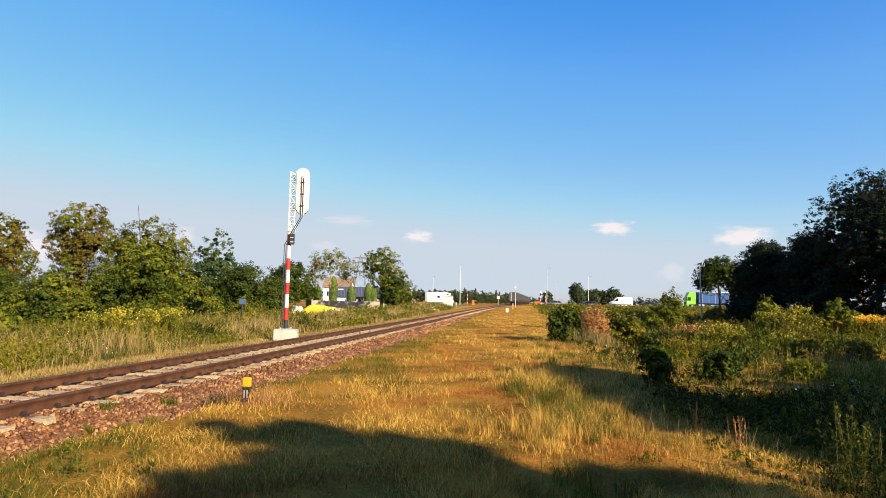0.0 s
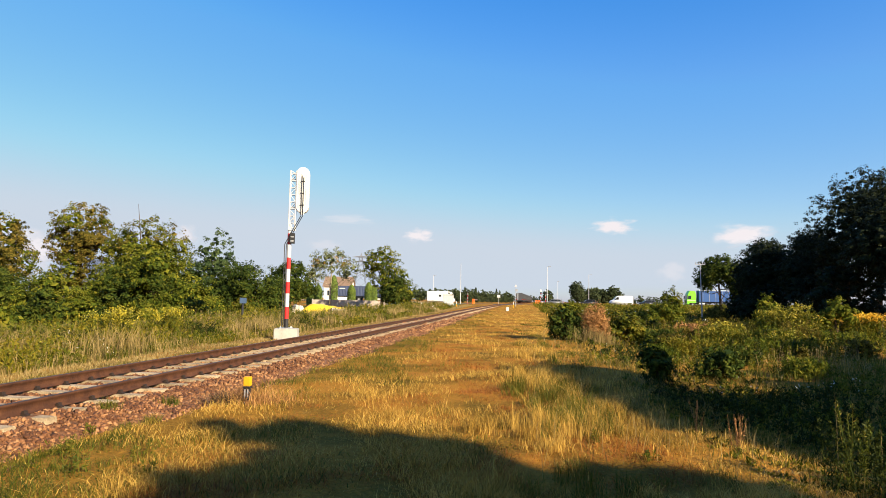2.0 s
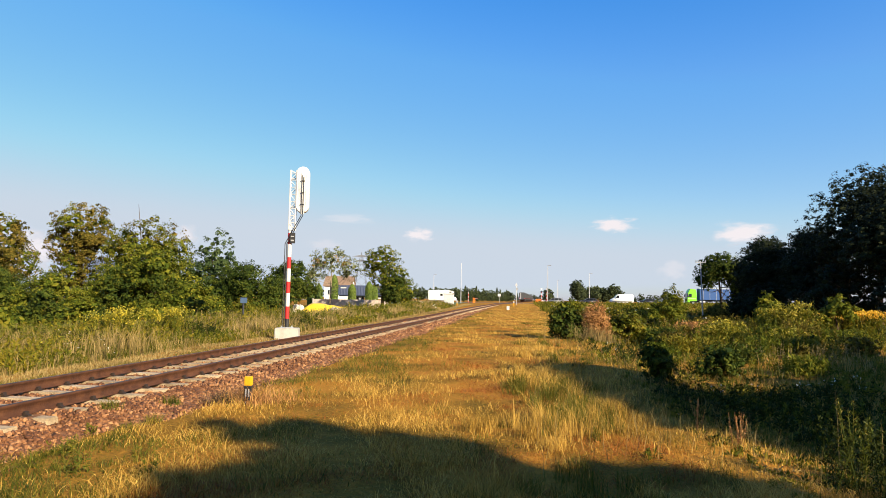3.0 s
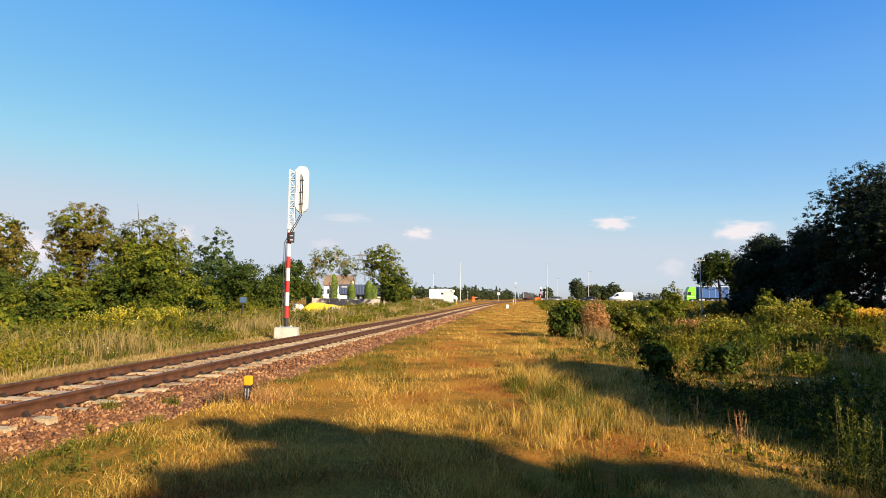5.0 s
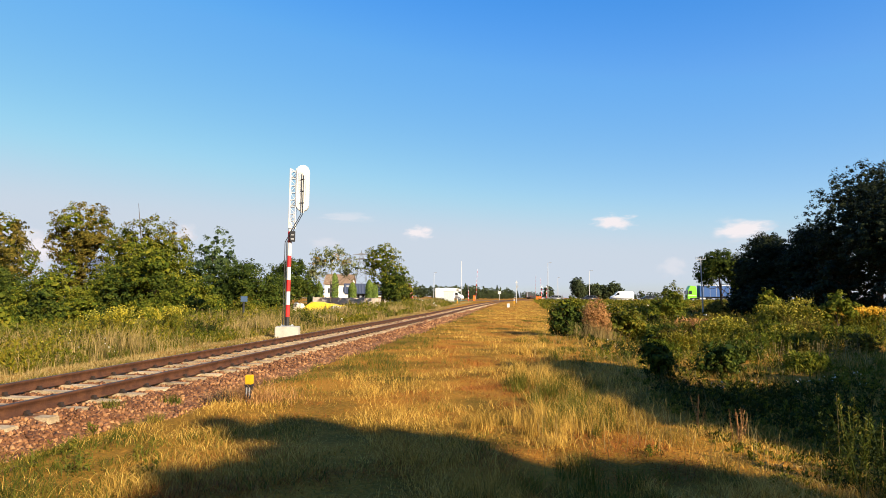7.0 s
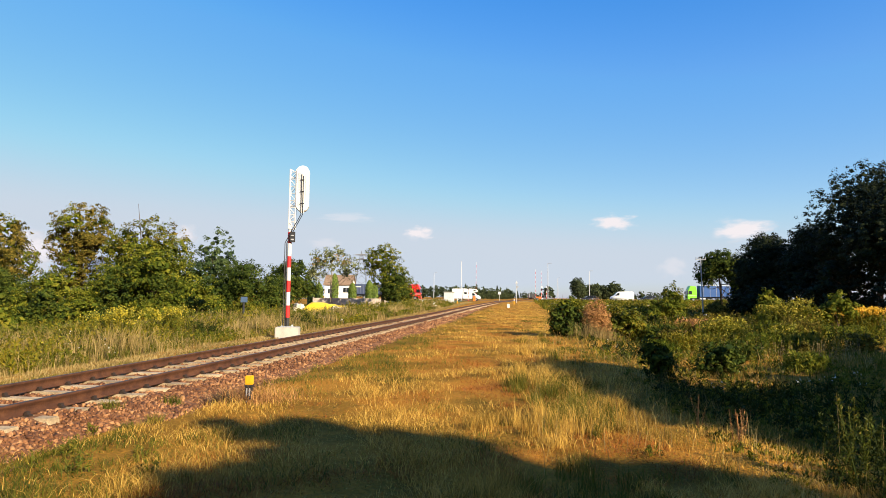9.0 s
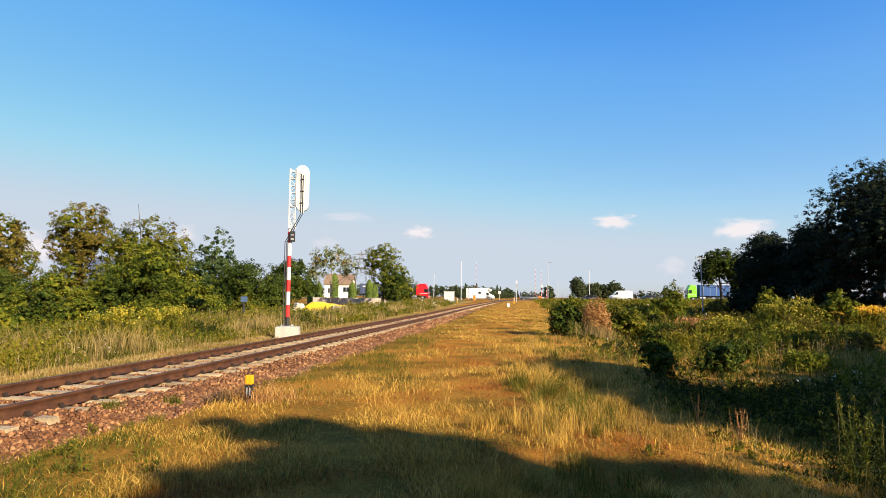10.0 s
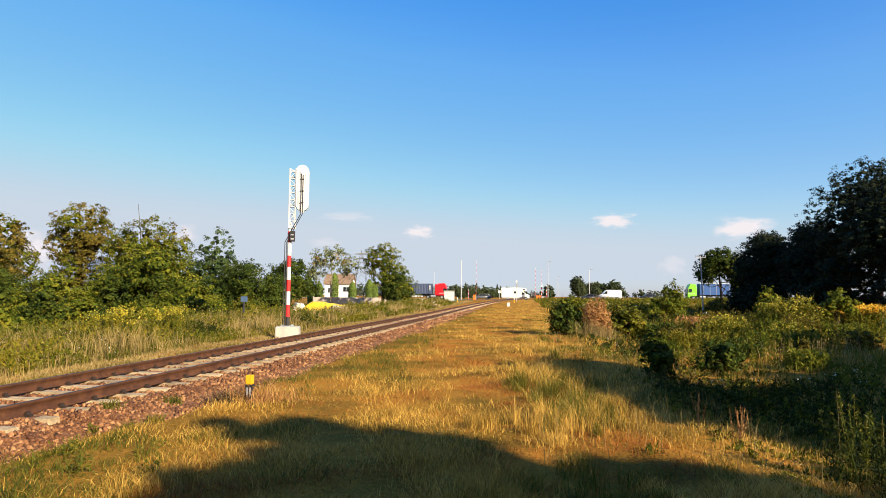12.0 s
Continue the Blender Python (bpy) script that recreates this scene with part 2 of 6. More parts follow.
def waves(x, y, seed=0.0):
    """Cheap smooth unevenness between about -1 and 1."""
    return (np.sin(x * 0.9 + y * 0.37 + seed) + np.sin(y * 1.13 - x * 0.51 + 2 * seed) + np.sin(x * 2.3 + 1.7 * y + seed) * 0.6 + np.sin(2.9 * y - 1.9 * x) * 0.5) / 3.1


CENTRE, GAUGE = -7.3, 1.5


def line_x(y):
    """The line's middle: straight, then a gentle bend towards the crossing."""
    y = np.asarray(y, dtype=float)
    return CENTRE + 0.04 * np.where(y < 100, np.clip(y - 60, 0, None) ** 2 / 80, y - 80)


def rail_z(y):
    return 0.35 + 0.66 * step((np.asarray(y, dtype=float) - 42) / 120)


def ground_z(x, y):
    x, y = np.asarray(x, dtype=float), np.asarray(y, dtype=float)
    z = 0.93 * step((y - 42) / 108) + 0.008 * np.clip(x - 4, 0, 50) * step((y - 90) / 50)
    z = z - 0.30 * step((x - 2.2) / 3) * (1 - step((y - 90) / 40)) - 0.12 * step((-10.5 - x) / 3) * (1 - step((y - 90) / 40))
    near = 1 - step((np.hypot(x, y) - 60) / 60)
    z = z + near * 0.035 * waves(x * 1.6, y * 1.6) + near * 0.05 * waves(x * 0.35, y * 0.35, 2)
    trough = step((2.3 - np.abs(x - line_x(y))) / 0.5)
    return z - 0.12 * trough


# ---- ground ----
def lines(marks):
    out = []
    for (a, b, n) in marks:
        out.extend(np.linspace(a, b, n, endpoint=False))
    return np.array(out + [marks[-1][1]])


def build_ground():
    xs = lines([(-2600, -600, 8), (-600, -120, 14), (-120, -30, 36), (-30, 34, 140), (34, 120, 36), (120, 600, 14), (600, 2600, 8)])
    ys = lines([(-300, -20, 10), (-20, 45, 140), (45, 170, 70), (170, 500, 30), (500, 3600, 20)])
    gx, gy = np.meshgrid(xs, ys)
    v = np.stack([gx, gy, ground_z(gx, gy)], -1).reshape(-1, 3)
    n, m = len(xs), len(ys)
    i = (np.arange(m - 1)[:, None] * n + np.arange(n - 1)).ravel()
    ob = put("ground", raw_mesh("ground", v, np.stack([i, i + 1, i + n + 1, i + n], 1), [M["ground"]], smooth=True))
    tagged(ob, "dry uneven meadow with straw-coloured and green grass", "ground", kind="structure")


build_ground()


# ---- railway ----
def rail(x, name="rail"):
    """A flat-bottomed rail: foot, web and worn head, following the rise of the line."""
    prof = [(-0.07, -0.172), (0.07, -0.172), (0.07, -0.16), (0.012, -0.14), (0.012, -0.05), (0.036, -0.035), (0.036, -0.008), (0.028, 0), (-0.028, 0), (-0.036, -0.008), (-0.036, -0.035), (-0.012, -0.05), (-0.012, -0.14), (-0.07, -0.16)]
    ys = lines([(-30, 40, 8), (40, 160, 40), (160, 700, 60)])
    k = len(prof)
    v = np.array([(x - CENTRE + float(line_x(y)) + p, y, rail_z(y) + q) for y in ys for p, q in prof])
    f, idx = [], []
    for j in range(len(ys) - 1):
        for i in range(k):
            f.append((j * k + i, j * k + (i + 1) % k, (j + 1) * k + (i + 1) % k, (j + 1) * k + i))
            idx.append(1 if i == 7 else 0)
    return put(name, raw_mesh(name, v, np.array(f), [M["rust"], M["railhead"]], idx))


def build_track():
    track = put("railway_track", None)
    tagged(track, "single railway track with rusty rails on pale sleepers", "railway track")
    for x in (CENTRE - GAUGE / 2, CENTRE + GAUGE / 2):
        rail(x).parent = track
    return track


track = build_track()


def toe(off, y):
    """How far from the line's middle the stones reach."""
    return 2.5 + 0.28 * waves(off, y * 1.5) - 0.35 * step((10 - y) / 3) - 0.15 * step((y - 35) / 30) - 0.5 * step((y - 50) / 40)


def build_ballast():
    """The stone bed: a low bank under the sleepers that thins out into the grass."""
    ys = lines([(-30, 60, 300), (60, 170, 100), (170, 700, 60)])
    offs = np.array([-3.3, -2.9, -2.5, -2.1, -1.75, -1.4, -1.0, -0.5, 0, 0.5, 1.0, 1.4, 1.75, 2.1, 2.5, 2.9, 3.3])
    gx, gy = np.meshgrid(offs, ys)
    edge = np.abs(gx)
    top = rail_z(gy) - 0.222 + 0.05 * step((9.0 - gy) / 1.5)
    low = ground_z(line_x(gy) + gx, gy) - 0.06
    w = step((toe(gx, gy) - edge) / 1.1)
    z = low + (top - low) * w + 0.018 * waves(gx * 9, gy * 7) + 0.03 * step((gy - 40) / 30)
    v = np.stack([gx + line_x(gy), gy, z], -1).reshape(-1, 3)
    n, m = len(offs), len(ys)
    i = (np.arange(m - 1)[:, None] * n + np.arange(n - 1)).ravel()
    ob = put("ballast_bed", raw_mesh("ballast_bed", v, np.stack([i, i + 1, i + n + 1, i + n], 1), [M["ballast"]], smooth=True))
    tagged(ob, "reddish stone ballast bank under the track", "ballast", kind="structure")


def bed_z(x, y):
    e = np.abs(x - line_x(y))
    low = ground_z(x, y) - 0.06
    w = step((toe(x - line_x(y), y) - e) / 1.1)
    return low + (rail_z(y) - 0.222 + 0.05 * step((9.0 - y) / 1.5) - low) * w


build_ballast()


# ---- plants ----
def leaf_quads(rng, centres, size, out=None):
    """Leaf-shaped quads at the given centres, turned at random or, with out, facing roughly outwards."""
    n = len(centres)
    if out is None:
        a = rng.normal(size=(n, 3))
        a /= np.linalg.norm(a, axis=1)[:, None] + 1e-9
        b = np.cross(a, rng.normal(size=(n, 3)))
    else:
        face = out + rng.normal(size=(n, 3)) * 0.42
        face[:, 2] += 0.25
        a = np.cross(face, rng.normal(size=(n, 3)))
        a /= np.linalg.norm(a, axis=1)[:, None] + 1e-9
        b = np.cross(a, face)
    b /= np.linalg.norm(b, axis=1)[:, None] + 1e-9
    s = (size * rng.uniform(0.6, 1.35, n))[:, None]
    v = np.stack([centres - a * s, centres + b * s * 0.55, centres + a * s, centres - b * s * 0.55], 1)
    return v.reshape(-1, 3), np.arange(4 * n).reshape(n, 4)


def crown_points(rng, lobes, n, clump=0.35, per=22, hollow=0.55, sparse=0.5):
    """Places and outward directions of leaves on lumps near the outsides of the lobes (x, y, z, rx, ry, rz)."""
    lobes = np.array(lobes, dtype=float)
    vol = lobes[:, 3] * lobes[:, 4] + lobes[:, 4] * lobes[:, 5]
    k = max(3, n // per)
    which = rng.choice(len(lobes), k, p=vol / vol.sum())
    d = rng.normal(size=(k, 3))
    d /= np.linalg.norm(d, axis=1)[:, None]
    r = hollow + (1.02 - hollow) * rng.random(k) ** 0.45
    swell = 1 + 0.08 * np.sin(d[:, 0] * 5.1 + which) + 0.08 * np.sin(d[:, 2] * 6.3 + 2.0 * which + d[:, 1] * 4.0)
    c = lobes[which, :3] + d * lobes[which, 3:] * (r * swell)[:, None]
    q = 5.2 / np.mean(lobes[:, 3:])
    gap = np.sin(c[:, 0] * q) + np.sin(c[:, 1] * q * 1.1 + 1) + np.sin(c[:, 2] * q * 1.5 + 2)
    full = (gap > -0.6) | (rng.random(k) < sparse)
    c, d, k = c[full], d[full], int(full.sum())
    size = clump * rng.uniform(0.6, 1.5, k)
    reps = rng.integers(per // 2, per * 3 // 2, k)
    idx = np.repeat(np.arange(k), reps)
    u = rng.normal(size=(len(idx), 3)) + 0.5 * d[idx] + np.array([0, 0, 0.35])
    u /= np.linalg.norm(u, axis=1)[:, None]
    p = c[idx] + u * (size[idx] * rng.uniform(0.35, 1.1, len(idx)))[:, None] * np.array([0.85, 0.85, 0.6])
    return p, 0.65 * u + 0.5 * d[idx]


def tube_mesh(pts, radii, n=7):
    """A tapered bent tube through points, as arrays."""
    pts = np.array(pts, dtype=float)
    vs, fs = [], []
    ang = np.linspace(0, 2 * np.pi, n, endpoint=False)
    for i, (p, r) in enumerate(zip(pts, radii)):
        d = pts[min(i + 1, len(pts) - 1)] - pts[max(i - 1, 0)]
        d = d / (np.linalg.norm(d) + 1e-9)
        u = np.cross(d, (0.3, 0.9, 0.1))
        u /= np.linalg.norm(u)
        w = np.cross(d, u)
        vs.append(p + r * (np.cos(ang)[:, None] * u + np.sin(ang)[:, None] * w))
        if i:
            for j in range(n):
                fs.append(((i - 1) * n + j, (i - 1) * n + (j + 1) % n, i * n + (j + 1) % n, i * n + j))
    return np.concatenate(vs), np.array(fs)


def tree(name, label, x, y, height, lobes, mat, seed, leaves=9000, leaf=0.14, trunk=0.16, clump=0.4, bare=0.25, category="tree", second=None, share=0.15, hollow=0.55, group="", sparse=0.3, bark="bark"):
    """A tapered trunk, limbs into each lobe and a crown of leaves. lobes: shares of the height (dx, dy, z, rx, ry, rz)."""
    rng = np.random.default_rng(seed)
    base = float(ground_z(x, y)) - 0.08
    ob = put(name, None, at=pose(x, y, base))
    tagged(ob, label, category, group)
    L = [tuple(c * height for c in l) for l in lobes]
    bend = rng.normal(0, 0.03, 2) * height
    top = 0.72 * height
    vs, fs, off = [], [], 0
    tp = [(0, 0, 0), (bend[0] * 0.3, bend[1] * 0.3, top * 0.35), (bend[0], bend[1], top * 0.7), (bend[0] * 0.6, bend[1] * 0.6, top)]
    v, f = tube_mesh(tp, [trunk * 1.25, trunk, trunk * 0.7, trunk * 0.25])
    part_trunk = put("trunk", raw_mesh("trunk", v, f, [M[bark]], smooth=True), ob)
    for l in L:
        for q in range(2):
            s = rng.uniform(bare, 0.75) * top
            start = np.array([bend[0] * s / top, bend[1] * s / top, s])
            end = np.array(l[:3]) + rng.normal(size=3) * np.array(l[3:]) * 0.4
            mid = (start + end) / 2 + np.array([0, 0, -0.03 * height])
            v, f = tube_mesh([start, mid, end], [trunk * 0.42, trunk * 0.25, trunk * 0.07], 5)
            vs.append(v), fs.append(f + off)
            off += len(v)
    put("limbs", raw_mesh("limbs", np.concatenate(vs), np.concatenate(fs), [M[bark]], smooth=True), ob)
    p, out = crown_points(rng, L, leaves, clump, hollow=hollow, sparse=sparse)
    p[:, 2] = np.maximum(p[:, 2], 0.06)
    v, f = leaf_quads(rng, p, leaf * 0.95, out)
    # coarser leaves fill the inside
    inner, out = crown_points(rng, [(*l[:3], l[3] * 0.74, l[4] * 0.74, l[5] * 0.74) for l in L], len(p) // 7, clump, 10, 0.1)
    inner[:, 2] = np.maximum(inner[:, 2], 0.06)
    v2, f2 = leaf_quads(rng, inner, leaf * 2.4, out)
    v, f, p = np.concatenate([v, v2]), np.concatenate([f, f2 + len(v)]), np.concatenate([p, inner])
    mats, idx = [mat], None
    if second:
        mats.append(second)
        lump = np.sin(p[:, 0] * 1.7 + seed) + np.sin(p[:, 1] * 1.9) + np.sin(p[:, 2] * 1.4 + seed)
        idx = (lump > np.quantile(lump, 1 - share)).astype(int)
    put("crown", raw_mesh("crown", v, f, mats, idx), ob)
    return ob


ROUND = [(0, 0, 0.62, 0.36, 0.36, 0.34), (0.2, 0.05, 0.5, 0.24, 0.24, 0.22), (-0.2, -0.08, 0.52, 0.25, 0.25, 0.24), (0.05, -0.2, 0.42, 0.25, 0.22, 0.22), (0, 0.1, 0.82, 0.2, 0.2, 0.17)]
TALL = [(0, 0, 0.7, 0.2, 0.2, 0.28), (0.12, 0.03, 0.5, 0.18, 0.18, 0.2), (-0.12, -0.04, 0.48, 0.18, 0.18, 0.2), (0.02, -0.05, 0.3, 0.2, 0.2, 0.2)]
BUSH = [(0, 0, 0.45, 0.5, 0.45, 0.45), (0.35, 0.1, 0.38, 0.4, 0.35, 0.36), (-0.38, -0.1, 0.36, 0.4, 0.36, 0.36), (0.1, -0.2, 0.7, 0.3, 0.28, 0.28), (-0.2, 0.1, 0.72, 0.26, 0.26, 0.26)]
OVAL = [(0, 0, 0.5, 0.3, 0.3, 0.46), (0.1, 0, 0.35, 0.28, 0.28, 0.32), (-0.1, 0.05, 0.62, 0.24, 0.24, 0.34)]


def plant_trees():
    """The trees and shrubs behind the line, and the row on the sun's side."""
    D, T = "leaf_dark", tree
    # behind the weeds beyond the track
    T("tree", "olive-brown leafy tree with dense rounded crown", -43.5, 45.2, 8.6, ROUND, M["leaf_olive"], 1, 18696, 0.101, 0.2, second=M["leaf_mid"], share=0.35)
    T("tree", "tall olive-brown tree with open lower crown", -42.5, 54.5, 10.7, [(0, 0, 0.80, 0.25, 0.25, 0.2), (0.12, 0, 0.62, 0.2, 0.2, 0.16), (-0.13, 0, 0.6, 0.22, 0.2, 0.18), (-0.02, -0.05, 0.35, 0.2, 0.2, 0.2)], M["leaf_olive"], 2, 20254, 0.101, 0.2, second=M["leaf_mid"], share=0.3)
    T("tree", "broad mid-green tree with domed crown", -34.2, 52.0, 9.0, [(0, 0, 0.62, 0.33, 0.33, 0.38), (0.25, 0, 0.55, 0.26, 0.26, 0.36), (-0.24, 0, 0.58, 0.22, 0.22, 0.3)], M["leaf_mid"], 3, 21812, 0.101, 0.2, second=M["leaf_olive"], share=0.2)
    T("tree", "slender blue-green young tree with pointed top", -22.2, 42.3, 6.9, TALL, M["leaf_blue"], 4, 12464, 0.078, 0.08, clump=0.25)
    T("shrub", "dense dark green shrub beside the weeds", -24.0, 38.0, 5.2, BUSH, M["leaf_mid"], 5, 18696, 0.086, 0.1, category="shrub", second=M[D], share=0.4)
    T("shrub", "dense dark green spreading shrub", -35.5, 37.0, 3.9, BUSH, M[D], 6, 17138, 0.078, 0.1, category="shrub")
    T("shrub", "dark green bushy shrub", -30.0, 36.0, 3.4, BUSH, M["leaf_mid"], 7, 12464, 0.078, 0.1, category="shrub")
    T("shrub", "dark green broad shrub behind the mast", -18.8, 40.0, 4.4, BUSH, M[D], 8, 17138, 0.078, 0.1, category="shrub")
    T("shrub", "green shrub with mixed yellowish leaves", -20.0, 35.0, 2.9, BUSH, M["leaf_mid"], 9, 10906, 0.078, 0.08, category="shrub")
    T("shrub", "dense green shrub below the trees", -27.5, 39.0, 4.2, BUSH, M["leaf_mid"], 13, 16400, 0.086, 0.1, category="shrub", second=M["leaf_dark"], share=0.5, hollow=0.4)
    T("shrub", "dark low shrub at the foot of the trees", -38.0, 40.0, 4.0, BUSH, M["leaf_dark"], 14, 13120, 0.086, 0.1, category="shrub", hollow=0.4)
    T("shrub", "low dark shrub in front of the yard", -22.6, 58.0, 5.7, ROUND, M[D], 10, 14022, 0.094, 0.1, category="shrub")
    T("tree", "thin half-bare tree with some yellow leaves", -27.1, 85.0, 9.3, [(0, 0, 0.75, 0.3, 0.3, 0.2), (0.3, 0, 0.6, 0.18, 0.18, 0.16), (-0.22, 0, 0.58, 0.2, 0.2, 0.2)], M["leaf_grey"], 11, 6500, 0.101, 0.12, second=M["leaf_yellow"], share=0.12, clump=0.5, bark="bark_pale")
    T("tree", "green tree with uneven bushy crown", -18.3, 80.0, 8.9, [(0, 0, 0.78, 0.26, 0.26, 0.2), (0.12, 0, 0.5, 0.3, 0.3, 0.28), (0.24, 0, 0.28, 0.3, 0.3, 0.26), (-0.12, 0, 0.68, 0.2, 0.2, 0.2)], M["leaf_mid"], 12, 15579, 0.101, 0.2, second=M[D], share=0.2)

    T("shrub", "dense dark shrub at the foot of the bushy tree", -16.3, 79.0, 4.8, ROUND, M[D], 15, 12000, 0.1, 0.1, category="shrub", hollow=0.3)


plant_trees()


def sun_side_row():
    """The tree row on the sun's side; the crowns past the view cast the shade over the mown strip."""
    rows = [(30.5, 80.0, 10.4, 21), (33.5, 74.0, 11.0, 22), (35.5, 66.0, 16.8, 23), (33.5, 57.0, 14.0, 24),
            (39.0, 60.0, 15.5, 25), (34.0, 46.0, 13.0, 26), (35.0, 36.0, 10.0, 27), (27.0, 1.0, 13.0, 28), (29.0, 12.0, 12.5, 32)]
    for x, y, h, s in rows:
        tree("tree", "large dense tree with shade put into its leaf colour", x, y, h, ROUND if s % 2 else ROUND[::-1], M["leaf_shade"], s, 44000 if y > 50 else 6000, 0.115 if y > 50 else 0.35, 0.26, clump=0.42 if y > 50 else 0.6, group="tree row", hollow=0.3, bare=0.12, sparse=0.95)
    # unseen trees shaped to shade strip and meadow: each lobe shades one ground spot
    # the largest near lobes also shade ground out of view, cutting bounce light
    near = [(-3.95, 7.9, 0.24), (-3.4, 7.65, 0.3), (-2.9, 8.1, 0.36), (-2.6, 7.6, 0.42), (-2.2, 7.1, 0.45), (-1.5, 7.65, 0.3), (-1.35, 7.2, 0.28), (-2.4, 6.4, 0.5), (-3.1, 5.65, 0.26), (-3.5, 5.55, 0.2), (-2.5, 5.6, 0.4),
            (-1.5, 6.2, 0.45), (-0.75, 6.25, 0.45), (-0.1, 5.75, 0.42), (0.5, 5.6, 0.45), (1.2, 6.25, 0.3), (1.85, 6.15, 0.26), (-0.95, 6.95, 0.36), (-0.75, 7.4, 0.26), (1.0, 6.85, 0.28), (1.6, 6.8, 0.26), (2.2, 6.65, 0.24), (-0.3, 6.65, 0.4), (0.3, 6.3, 0.4), (0.85, 5.9, 0.36), (-1.6, 5.4, 0.5), (-0.8, 5.2, 0.6), (-2.0, 4.5, 0.9), (0.0, 4.4, 0.9), (1.6, 4.8, 0.7), (2.7, 5.9, 0.3), (3.4, 6.3, 0.4), (3.8, 7.1, 0.4), (4.4, 8.0, 0.5), (-2.4, 3.0, 1.1), (0.6, 2.6, 1.3), (3.0, 3.2, 1.1), (-1.0, 0.8, 1.5), (2.4, 0.4, 1.5), (4.6, 4.6, 0.8)]
    far = [(0.45, 16.6, 0.42), (1.2, 17.0, 0.45), (2.0, 17.3, 0.42), (1.9, 15.0, 0.6), (1.0, 14.9, 0.35), (2.5, 12.4, 0.7), (3.3, 14.3, 0.65), (2.9, 10.9, 0.5), (4.0, 12.3, 0.75), (3.7, 10.8, 0.5), (5.2, 12.3, 0.75), (5.3, 10.8, 0.7), (4.7, 9.6, 0.5), (6.6, 13.9, 0.7), (6.9, 12.0, 0.8), (8.3, 14.6, 0.7), (2.2, 13.4, 0.5), (1.6, 16.0, 0.4), (2.7, 16.3, 0.45), (3.2, 12.8, 0.5), (2.1, 10.2, 0.3), (2.7, 9.5, 0.33), (3.3, 9.3, 0.3), (4.0, 9.3, 0.32), (1.55, 13.0, 0.28), (1.9, 11.5, 0.3), (5.2, 9.0, 0.5)]
    side = [(8.6, 17.0, 0.6), (10.2, 19.3, 0.8), (12.0, 22.3, 1.0), (14.0, 25.0, 1.2), (12.8, 19.5, 1.2), (10.5, 16.0, 0.9)]
    for spots, s, h, seed, q in ((near, 23.0, 12.6, 46, 1.0), (far, 20.0, 11.2, 47, 1.5), (side, 18.0, 10.4, 48, 1.75)):
        mx, my = sum(p[0] for p in spots) / len(spots), sum(p[1] for p in spots) / len(spots)
        bx, by = mx + s * SUN_TO.x, my + s * SUN_TO.y
        lobes = [((x - mx) / h, (y - my) / h, (s * math.tan(SUN_UP) + float(ground_z(x, y) - ground_z(bx, by)) + 0.08) / h, q * r / h, q * r / h, 0.62 * q * r / h) for x, y, r in spots]
        tree("tree", "tree out of view, crown shaped to shade the ground", bx, by, h, lobes, M["leaf_shade"], seed, 32000 if q == 1 else 26000, 0.15 if q == 1 else 0.2, 0.2, clump=0.2, group="tree row", hollow=0.05, sparse=1.0, bare=0.4)
    # unseen trees added behind the camera to block sky light from the foreground
    for x, y, h, s in [(-9.0, -15.0, 15.0, 53), (-1.5, -14.0, 16.0, 54), (6.0, -15.0, 15.0, 55)]:
        tree("tree", "large dense tree with shade put into its leaf colour", x, y, h, ROUND, M["leaf_shade"], s, 5000, 0.6, 0.26, clump=0.6, group="tree row", hollow=0.05, sparse=1.0, bare=0.12)
    tree("tree", "dark green tree with a raised crown beside the road", 27.6, 89.0, 9.4, [(0, 0, 0.72, 0.28, 0.28, 0.22), (0.25, 0, 0.6, 0.24, 0.24, 0.26), (-0.2, 0, 0.58, 0.18, 0.16, 0.2), (0.3, 0, 0.36, 0.2, 0.2, 0.2)], M["leaf_dark"], 20, 26000, 0.11, 0.15, clump=0.4, group="tree row", hollow=0.15, bare=0.3, sparse=0.9)
    # the understorey takes the same shade-darkened leaf colour
    for x, y, h, s in [(31.0, 70.0, 6.0, 40), (30.0, 60.0, 6.5, 41), (31.0, 51.0, 6.0, 42), (31.0, 42.0, 6.0, 45), (28.2, 80.0, 4.2, 56), (27.8, 74.0, 4.4, 57)]:
        tree("shrub", "understorey shrub below the tree row, leaf colour darkened for shade", x, y, h, BUSH, M["leaf_shade"], s, 9000, 0.13, 0.1, category="shrub", group="understorey", hollow=0.3)


sun_side_row()


